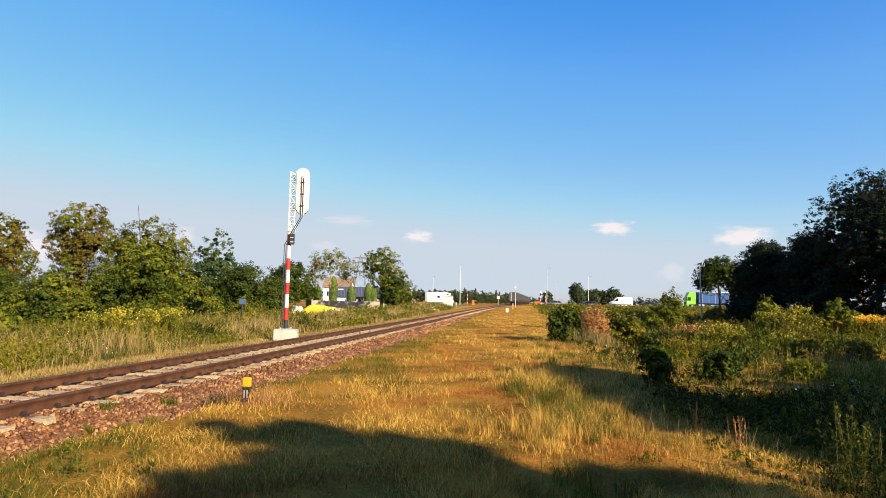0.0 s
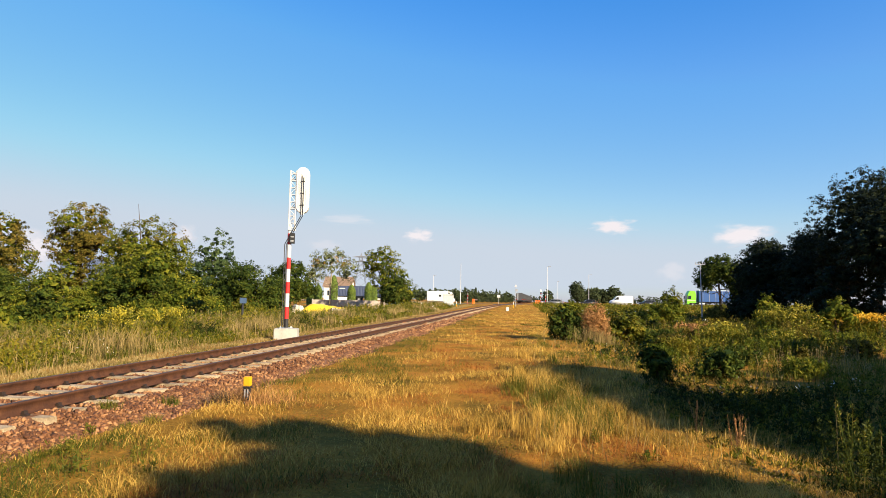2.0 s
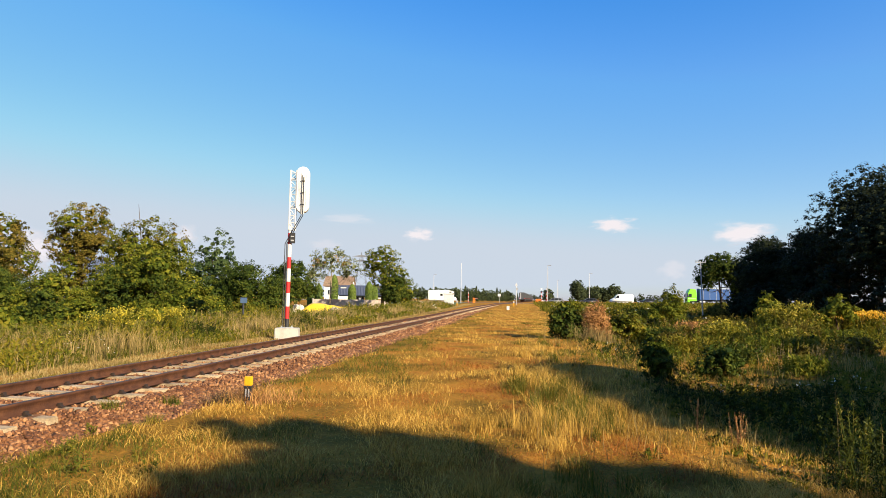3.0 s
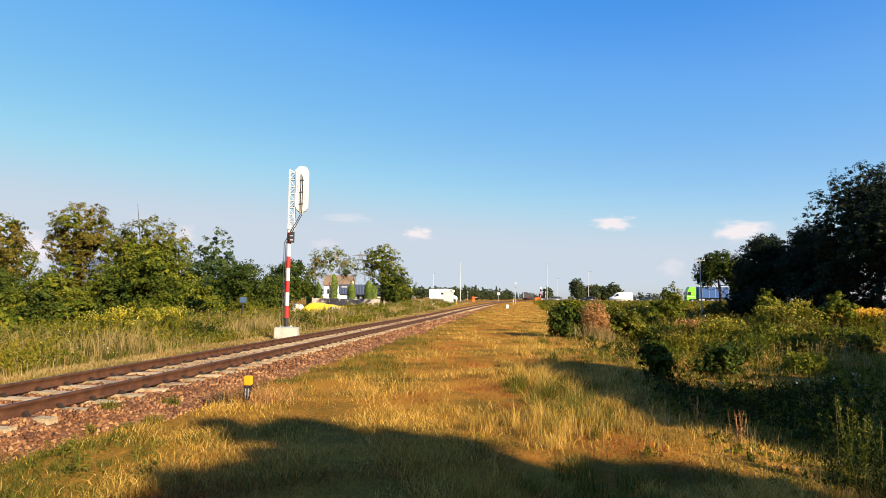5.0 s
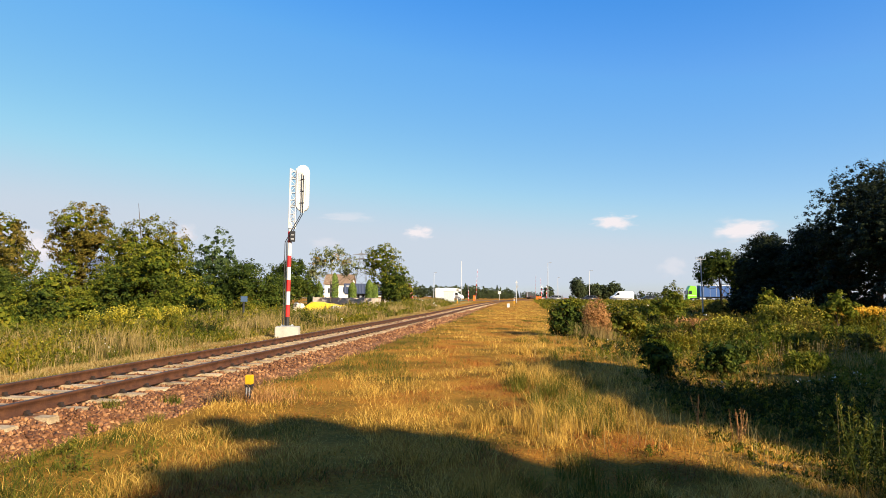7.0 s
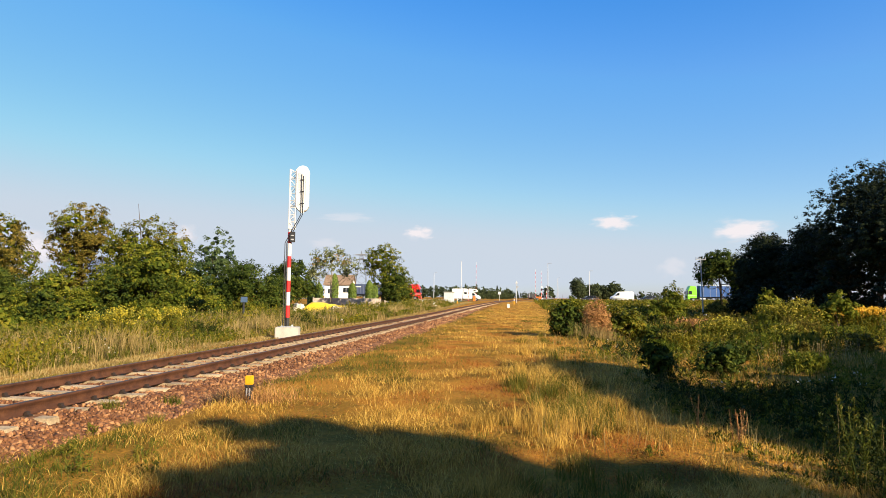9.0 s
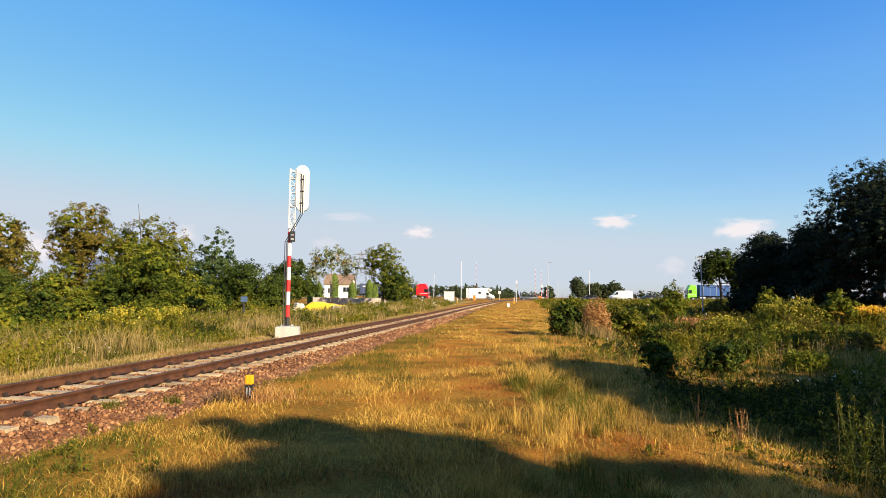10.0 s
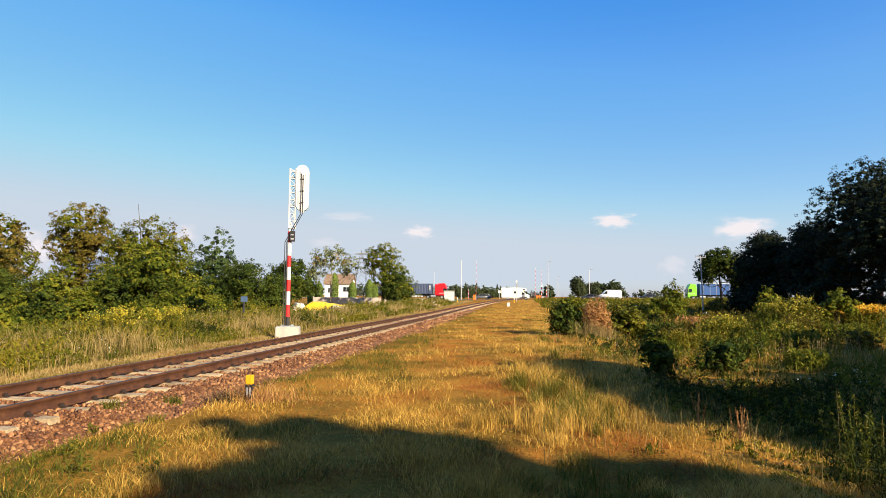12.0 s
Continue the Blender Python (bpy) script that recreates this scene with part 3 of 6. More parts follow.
# ---- mast ----
def build_mast():
    """Banded steel pole on a block, lattice ladder and rounded aerial housing above, cables down its side."""
    mast = put("antenna_mast", None, at=pose(-9.62, 24.45, float(ground_z(-9.62, 24.45)), 0, 0, 14))
    tagged(mast, "red and white banded mast with aerial housing on concrete block", "mast")
    part("foundation", box(-0.44, 0.5, -0.38, 0.4, -0.12, 0.46, 0.025), M["concrete"], mast, "pale concrete foundation block")
    plate = part("base_plate", box(-0.26, 0.26, -0.22, 0.22, 0.46, 0.49, 0.006), M["zinc"], mast)
    for x in (-0.2, 0.2):
        for y in (-0.16, 0.16):
            part("bolt", rod((x, y, 0.49), (x, y, 0.55), 0.018, n=6), M["zinc"], plate)
    z, r = 0.49, 0.085
    bm = rod((0, 0, z), (0, 0, z + 0.36), r, n=18)
    part("pole_foot", bm, M["black"], mast, "black pole foot")
    z += 0.36
    for k, (col, h) in enumerate([("red", 0.50), ("white", 0.55), ("red", 0.48), ("white", 0.54), ("red", 0.48), ("white", 0.55), ("red", 0.46)]):
        part("pole_band", rod((0, 0, z), (0, 0, z + h), r, n=18), M[col], mast, "%s painted pole band" % col, smooth=False)
        z += h
    part("pole_top", rod((0, 0, z), (0, 0, z + 0.40), 0.075, n=16), M["white"], mast, "white pole top")
    # lattice ladder
    bm = None
    x0, x1, zb, zt = -0.05, 0.2, 4.55, 7.08
    for x in (x0, x1):
        for y in (-0.1, 0.1):
            bm = rod((x, y, zb), (x, y, zt), 0.027, n=6, bm=bm)
    k = 0
    zz = zb
    while zz < zt - 0.1:
        for y in (-0.1, 0.1):
            bm = rod((x0, y, zz), (x1, y, zz), 0.012, n=5, bm=bm)
            bm = rod((x0 if k % 2 else x1, y, zz), (x1 if k % 2 else x0, y, min(zz + 0.3, zt)), 0.010, n=5, bm=bm)
        bm = rod((x0, -0.1, zz), (x0, 0.1, zz), 0.010, n=5, bm=bm)
        zz += 0.3
        k += 1
    part("lattice", bm, M["white"], mast, "white painted lattice ladder")
    # aerial housing: tall rounded box
    out = []
    w, lo, hi = 0.275, 5.27, 7.24
    for i in range(13):
        a = math.pi * i / 12
        out.append((0.47 + w * math.cos(a), hi - w + w * math.sin(a)))
    out += [(0.47 - w, lo + 0.22), (0.47 - w * 0.6, lo + 0.05), (0.47 - 0.05, lo), (0.47 + w * 0.6, lo + 0.04), (0.47 + w, lo + 0.2)]
    house = part("aerial_housing", slab(out, "y", -0.16, 0.14, 0.03), M["white"], mast, "white rounded aerial housing")
    for x in (0.30, 0.345, 0.6):
        part("groove", box(x, x + 0.014, -0.168, -0.161, 5.5, 6.9), M["zinc"], house, "grey groove")
    part("slot_cover", box(0.40, 0.56, -0.185, -0.165, 5.2, 6.95, 0.006), M["white"], house)
    for x in (0.45, 0.52):
        part("cable", path([(x, -0.205, 6.86 - (x - 0.45)), (x, -0.205, 5.15), (x - 0.42, -0.13, 4.35), (x - 0.62, -0.13, 3.95), (x - 0.62, -0.1, 0.52)], 0.017, 6), M["black"], mast, "black cable")
    for z in (6.6, 6.1, 5.6):
        part("cable_clamp", box(0.41, 0.56, -0.23, -0.186, z, z + 0.03, 0.004), M["black"], mast)
    for z in (5.5, 6.7):
        part("bracket", box(-0.02, 0.3, -0.03, 0.03, z, z + 0.05, 0.006), M["zinc"], mast)
    cab = part("junction_box", box(0.02, 0.23, -0.17, -0.06, 3.98, 4.42, 0.012), M["black"], mast, "black junction box")
    part("box_plate", box(0.06, 0.19, -0.178, -0.171, 4.06, 4.12, 0.002), M["grey"], cab)
    part("box_plate", box(0.06, 0.19, -0.178, -0.171, 4.24, 4.28, 0.002), M["grey"], cab)


build_mast()


def build_marker():
    z = float(bed_z(np.array(-4.5), np.array(9.75)))
    post = put("marker_post", None, at=pose(-4.46, 9.75, z - 0.02))
    tagged(post, "short yellow-capped marker post beside the ballast", "marker post")
    part("stake", rod((-0.035, 0, -0.15), (-0.035, 0, 0.42), 0.012, n=8), M["zinc"], post, "thin grey stake")
    part("body", box(-0.05, 0.055, -0.045, 0.045, 0.13, 0.37, 0.012), M["black"], post, "dark housing")
    part("collar", box(-0.06, 0.065, -0.055, 0.055, 0.34, 0.375, 0.006), M["black"], post)
    part("cap", box(-0.055, 0.06, -0.05, 0.05, 0.377, 0.53, 0.01), M["yellow"], post, "yellow cap")
    for k in range(2):
        part("clip", box(-0.03 + k * 0.05, -0.005 + k * 0.05, -0.052, -0.046, 0.2, 0.33, 0.002), M["grey"], post)


build_marker()


# ---- fields of grass and weeds ----
def scatter(rng, n, x0, x1, y0, y1, power=2.0):
    """Points over a strip, thinner with growing y."""
    u = rng.random(n)
    a, b = y0 ** (1 - power), y1 ** (1 - power)
    y = (a + (b - a) * u) ** (1 / (1 - power))
    return rng.uniform(x0, x1, n), y


def blades(name, label, rng, x, y, h, w, mat, lean=0.35, category="grass", z=None):
    n = len(x)
    z = ground_z(x, y) if z is None else z
    a = rng.uniform(0, 2 * np.pi, n)
    side = np.stack([np.cos(a), np.sin(a), np.zeros(n)], 1) * (w * rng.uniform(0.6, 1.3, n))[:, None]
    p = np.stack([x, y, z - 0.01], 1)
    tilt = rng.normal(size=(n, 2)) * lean
    mid = p + np.stack([tilt[:, 0] * h * 0.25, tilt[:, 1] * h * 0.25, h * 0.6], 1)
    tip = p + np.stack([tilt[:, 0] * h, tilt[:, 1] * h, h], 1)
    v = np.stack([p - side, p + side, mid + side * 0.75, mid - side * 0.75, tip], 1).reshape(-1, 3)
    i = np.arange(n) * 5
    f = np.concatenate([np.stack([i, i + 1, i + 2], 1), np.stack([i, i + 2, i + 3], 1), np.stack([i + 3, i + 2, i + 4], 1)])
    ob = put(name, raw_mesh(name, v, f, [mat]))
    return tagged(ob, label, category, kind="stuff")


def build_grass():
    rng = np.random.default_rng(40)
    # short mown strip between the ballast and the tall grass
    x, y = scatter(rng, 250000, -10, 7, 4.2, 75, 1.75)
    keep = (np.abs(x - line_x(y)) > toe(x - line_x(y), y) - 0.45 + 0.3 * waves(x * 3, y * 3) + 0.3 * rng.random(len(x))) & (x > -10.6) & (x < 0.8 * y + 1) & (x > -0.85 * y - 2)
    thin = waves(x * 2.7, y * 2.1, 11) + 0.6 * waves(x * 6.0, y * 5.0, 3)
    keep &= rng.random(len(x)) < np.clip(0.75 + 0.6 * thin, 0.16, 1)
    x, y, thin = x[keep], y[keep], thin[keep]
    green = 1.1 * waves(x * 1.1, y * 0.6, 1.0) + 0.7 * np.clip((-2.9 - x) / 1.2, -0.8, 1) + 0.9 * np.clip((x - 0.9) / 1.2, 0, 1) + rng.normal(0, 0.3, len(x))
    red = 1.2 * waves(x * 1.5, y * 0.9, 4.0) + rng.normal(0, 0.22, len(x)) - 0.5 * np.clip(np.abs(x + 0.9) - 1.7, 0, 2)
    far = np.maximum(1, y / 9)
    h = rng.uniform(0.03, 0.12, len(x)) * np.clip(1.0 + 0.7 * thin, 0.4, 1.9) * np.minimum(far, 1.15)
    w = 0.0032 * far ** 0.8
    g = green > 0.42
    r = ~g & (red > 0.05)
    d = ~g & ~r
    for name, label, k, m in (("green_grass", "short green grass of the mown strip", g, "grass_green"), ("withered_grass", "withered red-brown mown grass", r, "grass_red"), ("dry_grass", "short straw-coloured mown grass", d, "grass_dry")):
        blades(name, label, rng, x[k], y[k], h[k] * (0.6 if m == "grass_red" else 1.0), w[k], M[m], 1.7 if m == "grass_red" else 0.8)
    # mown stalks lying flat
    x, y = scatter(rng, 16000, -4.6, 2.4, 4.4, 30, 1.7)
    some = waves(x * 1.6, y * 1.2, 8) + rng.normal(0, 0.3, len(x)) > 0.1
    blades("mown_straw", "flat-lying mown straw and stalks", rng, x[some], y[some], np.full(int(some.sum()), 0.03), 0.0026 * np.maximum(1, y[some] / 9), M["grass_dry"], 4.0)
    # tall tussocks along the edge of the strip: thick clumps that droop outwards
    cx, cy = scatter(rng, 1500, -0.8, 2.6, 5.0, 60, 1.6)
    some = (waves(cx * 2.1, cy * 1.5, 6) + 0.55 - 0.75 * np.abs(cx - 0.35 - 0.02 * cy) + rng.normal(0, 0.2, len(cx))) > 0.2
    cx, cy = cx[some], cy[some]
    n = 85
    wide = np.repeat(rng.uniform(0.035, 0.13, len(cx)) * np.maximum(1, cy / 16), n)
    dx, dy = rng.normal(size=(2, n * len(cx))) * wide
    x, y = np.repeat(cx, n) + dx, np.repeat(cy, n) + dy
    tall = np.repeat(rng.uniform(0.12, 0.42, len(cx)) * np.where(cy < 8, 0.7, 1.0) * np.clip((44 - cy) / 26, 0.3, 1.0) * np.clip(1.35 - 0.5 * np.abs(cx - 0.3), 0.4, 1.0), n) * rng.uniform(0.4, 1.15, len(x))
    kind = np.repeat(waves(cx * 1.2, cy * 0.8, 5) + 0.25 * (cx - 1.0) + rng.normal(0, 0.45, len(cx)), n)
    w = 0.0024 * np.maximum(1, y / 9)
    k = kind > 0.05
    blades("tall_dry_grass", "tall straw-coloured grass tussocks", rng, x[~k], y[~k], tall[~k], w[~k], M["grass_dry"], 0.42)
    blades("tall_green_grass", "tall green and yellowish grass tussocks", rng, x[k], y[k], tall[k], w[k], M["grass_green"], 0.5)
    # seed stalks
    x, y = scatter(rng, 600, 0.2, 3.4, 6.5, 40, 1.4)
    blades("seed_stalks", "thin pale dry grass stalks", rng, x, y, rng.uniform(0.25, 0.5, len(x)), 0.0024 * np.maximum(1, y / 9), M["weed_straw"], 0.3)
    # strip of short grass beyond the track
    x, y = scatter(rng, 30000, -11.3, -9.6, 6, 130, 1.4)
    blades("verge_grass", "short yellow-green grass beyond the track", rng, x, y, rng.uniform(0.04, 0.11, len(x)), 0.004 * np.maximum(1, y / 9), M["weed_straw"], 0.5)
    # far meadow, coarse
    x, y = scatter(rng, 40000, -6, 26, 50, 150, 1.4)
    x = np.where(np.abs(x - line_x(y)) < 2.6, x + 5.5, x)
    blades("meadow_grass", "coarse dry meadow grass", rng, x, y, rng.uniform(0.04, 0.12, len(x)), np.full(len(x), 0.013), M["grass_dry"], 0.7)


build_grass()


def weeds(name, label, rng, x, y, h, leaf_mat, per=14, size=0.055, flower=None, share=0.0, spread=0.13, heads=12):
    """Upright stalks with leaves along them, some with flower heads."""
    n = len(x)
    z = ground_z(x, y) - 0.02
    tilt = rng.normal(0, 0.13, (n, 2))
    a = rng.uniform(0, np.pi, n)
    far = np.maximum(1, np.hypot(x, y) / 16)
    side = np.stack([np.cos(a), np.sin(a), np.zeros(n)], 1) * (0.006 * far)[:, None]
    p = np.stack([x, y, z], 1)
    tip = p + np.stack([tilt[:, 0] * h, tilt[:, 1] * h, h], 1)
    v0 = np.stack([p - side, p + side, tip + side * 0.4, tip - side * 0.4], 1).reshape(-1, 3)
    f0 = np.arange(4 * n).reshape(n, 4)
    idx = np.repeat(np.arange(n), per)
    u = rng.uniform(0.12, 1.0, n * per)
    c = p[idx] + (tip - p)[idx] * u[:, None]
    r = spread * (1.15 - 0.8 * u) * far[idx] ** 0.4
    b = rng.uniform(0, 2 * np.pi, n * per)
    c[:, 0] += np.cos(b) * r * rng.random(n * per)
    c[:, 1] += np.sin(b) * r * rng.random(n * per)
    along = np.stack([np.cos(b) * 0.8, np.sin(b) * 0.8, np.full(len(b), 0.75)], 1) + rng.normal(size=(len(b), 3)) * 0.45
    along /= np.linalg.norm(along, axis=1)[:, None]
    across = np.cross(along, rng.normal(size=(len(b), 3)))
    across /= np.linalg.norm(across, axis=1)[:, None]
    s = (size * far[idx] ** 0.5 * rng.uniform(0.7, 1.5, len(b)))[:, None]
    v1 = np.stack([c - along * s, c + across * s * 0.3, c + along * s * 1.15, c - across * s * 0.3], 1).reshape(-1, 3)
    f1 = np.arange(4 * len(c)).reshape(-1, 4)
    vs, fs, mi = [v0, v1], [f0, f1 + len(v0)], [np.zeros(n), np.zeros(n * per)]
    mats = [leaf_mat]
    if flower:
        mats.append(flower)
        lump = waves(x * 0.7, y * 0.5, 7.0) + rng.normal(0, 0.3, n)
        k = np.where(lump > np.quantile(lump, 1 - share))[0]
        idx = np.repeat(k, heads)
        c = tip[idx] + rng.normal(size=(len(idx), 3)) * np.array([0.07, 0.07, 0.05]) * (far[idx] ** 0.4)[:, None]
        v2, f2 = leaf_quads(rng, c, 0.028)
        v2 = (c[:, None, :] + (v2.reshape(-1, 4, 3) - c[:, None, :]) * (far[idx] ** 0.7)[:, None, None]).reshape(-1, 3)
        vs.append(v2), fs.append(f2 + len(v0) + len(v1)), mi.append(np.ones(len(f2)))
    ob = put(name, raw_mesh(name, np.concatenate(vs), np.concatenate(fs), mats, np.concatenate(mi)))
    return tagged(ob, label, "weeds", kind="stuff")


def build_weeds():
    rng = np.random.default_rng(50)
    # belt beyond the track
    x, y = scatter(rng, 11000, -15.5, -11.0, 6, 100, 1.25)
    k = 0.15 + waves(x * 0.8, y * 0.35, 3) + rng.normal(0, 0.22, len(x))
    h = (1 + 0.35 * waves(x * 1.3, y * 0.6, 6)) * np.clip(0.30 + 0.2 * (-11 - x), 0.3, 0.85) * rng.uniform(0.6, 1.2, len(x)) * (1 + 0.25 * step((y - 22) / 12))
    weeds("tall_weeds", "tall green weeds beyond the track", rng, x[k > 0.05], y[k > 0.05], h[k > 0.05], M["weed_green"], 15, 0.052, M["golden"], 0.004)
    weeds("dry_weeds", "dry straw-coloured weeds beyond the track", rng, x[k <= 0.05], y[k <= 0.05], h[k <= 0.05], M["weed_straw"], 13, 0.017, M["white_flower"], 0.006, heads=4)
    x, y = scatter(rng, 27000, -16.0, -10.8, 6, 110, 1.25)
    h = np.clip(0.28 + 0.2 * (-10.8 - x), 0.25, 0.9) * rng.uniform(0.6, 1.15, len(x)) * (1 + 0.2 * step((y - 22) / 12))
    k = waves(x * 0.7, y * 0.3, 5) + rng.normal(0, 0.4, len(x)) > -0.12
    w = 0.004 * np.maximum(1, np.hypot(x, y) / 11)
    blades("tall_verge_grass", "tall straw-coloured grass among the weeds", rng, x[~k], y[~k], h[~k], w[~k], M["weed_straw"], 0.22)
    blades("tall_green_grass", "tall green grass among the weeds", rng, x[k], y[k], h[k], w[k], M["grass_green"], 0.28)
    x, y = scatter(rng, 4500, -40, -15.0, 14, 85, 1.2)
    h = rng.uniform(0.4, 0.85, len(x)) * np.where(y > 42, 0.6, 1.0)
    k = waves(x * 0.5, y * 0.4, 8) + rng.normal(0, 0.3, len(x)) > 0.1
    weeds("tall_weeds", "tall green weeds below the shrubs", rng, x[k], y[k], h[k], M["weed_green"], 14, 0.05)
    weeds("dark_weeds", "dark leafy weeds below the shrubs", rng, x[~k], y[~k], h[~k], M["leaf_dark"], 14, 0.055)
    # overgrown meadow on the sun's side
    x, y = scatter(rng, 14500, 2.4, 29, 5.5, 135, 1.4)
    edge = x - (2.3 + 0.4 * waves(y, y * 0.4) + 0.012 * y)
    ok = (edge > 0) & (x < y * 0.85 + 2)
    x, y, edge = x[ok], y[ok], edge[ok]
    patch = 0.45 + 1.0 * step(0.5 + 0.9 * waves(x * 0.9, y * 0.6, 1)) * (1 - 0.25 * step((y - 40) / 20))
    h = np.clip(0.09 + 0.035 * edge + 0.012 * (y - 13), 0.09, 0.55) * rng.uniform(0.5, 1.3, len(x)) * patch
    k = waves(x * 0.6, y * 0.35, 9) + rng.normal(0, 0.3, len(x))
    a, b = k > 0.3, k < -0.35
    c = ~a & ~b
    weeds("meadow_weeds", "mixed green meadow weeds", rng, x[c], y[c], h[c], M["weed_green"], 22, 0.038, M["golden"], 0.002)
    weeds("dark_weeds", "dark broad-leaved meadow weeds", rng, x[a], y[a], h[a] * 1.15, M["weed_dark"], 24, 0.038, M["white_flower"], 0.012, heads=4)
    weeds("dry_meadow_weeds", "dry brown meadow stalks", rng, x[b], y[b], h[b], M["weed_straw"], 13, 0.017, M["white_flower"], 0.03, heads=4)
    x, y = scatter(rng, 60000, 2.2, 28, 5.2, 130, 1.5)
    edge = x - (2.1 + 0.4 * waves(y, y * 0.4) + 0.012 * y)
    ok = (edge > 0) & (x < y * 0.85 + 2)
    x, y, edge = x[ok], y[ok], edge[ok]
    h = np.clip(0.13 + 0.03 * edge + 0.008 * (y - 13), 0.12, 0.42) * rng.uniform(0.45, 1.2, len(x)) * (0.7 + 0.5 * waves(x * 0.8, y * 0.7, 4))
    k = waves(x * 0.5, y * 0.3, 2) + rng.normal(0, 0.4, len(x)) > -0.1
    w = 0.004 * np.maximum(1, np.hypot(x, y) / 11)
    blades("tall_green_grass", "tall green meadow grass", rng, x[k], y[k], h[k], w[k], M["grass_green"], 0.3)
    blades("tall_meadow_grass", "tall straw-coloured meadow grass", rng, x[~k], y[~k], h[~k], w[~k], M["grass_dry"], 0.25)
    # this stand's dark colour helps stand in for tree shade over the edge
    n = 260
    weeds("dark_weeds", "dense dark broad-leaved weeds at the meadow's edge, darkened further for shade", rng, rng.uniform(2.7, 6.2, n), rng.uniform(9.5, 15.5, n), rng.uniform(0.12, 0.36, n), M["weed_dark"], 26, 0.03)
    # coarse growth up to the road
    x, y = scatter(rng, 3200, 3, 75, 85, 149, 1.1)
    h = rng.uniform(0.3, 0.85, len(x)) * step((149.5 - y) / 6)
    k = waves(x * 0.25, y * 0.2, 4) > 0
    weeds("roadside_weeds", "coarse green weeds beside the road", rng, x[k], y[k], h[k], M["weed_green"], 14, 0.06, spread=0.22)
    weeds("roadside_weeds", "coarse low weeds beside the road", rng, x[~k], y[~k], h[~k], M["weed_green"], 12, 0.06, spread=0.22)
    # tan clumps of tall dry grass in the belt
    cx, cy = scatter(rng, 90, -15.8, -11.6, 11, 75, 1.2)
    n = 110
    x, y = np.repeat(cx, n) + rng.normal(0, 0.26, 90 * n), np.repeat(cy, n) + rng.normal(0, 0.3, 90 * n)
    tall = np.repeat(rng.uniform(0.55, 1.0, 90) * np.where(cy > 22, 1.1, 1.0), n) * rng.uniform(0.6, 1.1, 90 * n)
    blades("tan_grass", "tan clumps of tall dry grass", rng, x, y, tall, 0.0045 * np.maximum(1, np.hypot(x, y) / 11), M["weed_straw"], 0.25)
    # dark nettle clumps in the belt
    for px, py in [(-13.2, 17.0), (-12.6, 22.5), (-13.5, 27.0), (-14.0, 13.5), (-12.4, 33.0), (-13.8, 38.0), (-15.0, 20.0)]:
        n = 70
        weeds("nettles", "clump of dark green nettles", rng, px + rng.normal(0, 0.5, n), py + rng.normal(0, 0.6, n), rng.uniform(0.5, 0.9, n), M["weed_dark"], 24, 0.036)
    # goldenrod stands
    cx = np.array([8.3, 9.2, 19.8, 17.2, 12.5, 13.3, 11.8, 10.6, 10.9, 6.6, 15.4])
    cy = np.array([27.3, 28.8, 47.5, 44.0, 31.0, 31.6, 29.6, 34.0, 35.2, 33.2, 36.5])
    for i in range(len(cx)):
        n = 90
        x, y = cx[i] + rng.normal(0, 0.5, n), cy[i] + rng.normal(0, 0.6, n)
        weeds("goldenrod", "stand of yellow-green goldenrod", rng, x, y, rng.uniform(0.55, 1.15, n) * (0.7 + 0.3 * (i % 3)), M[("weed_green", "leaf_mid", "leaf_olive")[i % 3]], 24, 0.045, M["golden"], 0.06, heads=12)
    for cx, cy, r, h, m, lab in [(14.4, 37.4, 0.7, 1.85, "golden", "stand of yellow-green goldenrod"), (15.4, 37.0, 0.8, 2.15, "golden", "stand of yellow-green goldenrod"), (8.9, 28.5, 0.6, 1.3, "golden", "stand of yellow-green goldenrod"),
                                 (6.3, 25.5, 0.5, 0.8, "weed_green", "clump of leafy green weeds"), (7.6, 23.0, 0.5, 0.7, "leaf_dark", "clump of dark leafy weeds"), (9.6, 26.0, 0.6, 0.8, "leaf_mid", "clump of leafy green weeds"),
                                 (4.9, 22.5, 0.45, 0.7, "leaf_mid", "clump of leafy green weeds"), (11.5, 27.0, 0.6, 0.8, "weed_green", "clump of leafy green weeds"), (8.4, 19.5, 0.5, 0.6, "leaf_mid", "clump of leafy green weeds"), (6.6, 30.0, 0.6, 0.95, "leaf_dark", "clump of dark leafy weeds"), (10.5, 38.5, 0.9, 1.0, "leaf_rust", "clump of brown withered dock"), (12.6, 44.0, 1.0, 1.1, "leaf_olive", "clump of brownish weeds"), (9.0, 36.0, 0.8, 0.9, "leaf_olive", "clump of brownish weeds"), (14.0, 36.0, 0.9, 1.0, "leaf_mid", "clump of leafy green weeds"), (16.5, 33.0, 0.9, 0.9, "leaf_mid", "clump of leafy green weeds")]:
        n = 120
        weeds("weed_clump" if m != "golden" else "goldenrod", lab, rng, cx + rng.normal(0, r * 0.6, n), cy + rng.normal(0, r * 0.6, n), h * rng.uniform(0.6, 1.05, n), M["weed_green" if m == "golden" else m], 18, 0.05, M["golden"] if m == "golden" else None, 0.5, heads=14)
    n = 160
    weeds("orange_flowers", "dense patch of orange-yellow flowers", rng, 21.0 + rng.normal(0, 0.75, n), 41.2 + rng.normal(0, 0.6, n), rng.uniform(1.35, 1.7, n), M["weed_green"], 12, 0.06, M["orange_flower"], 0.95, heads=16)
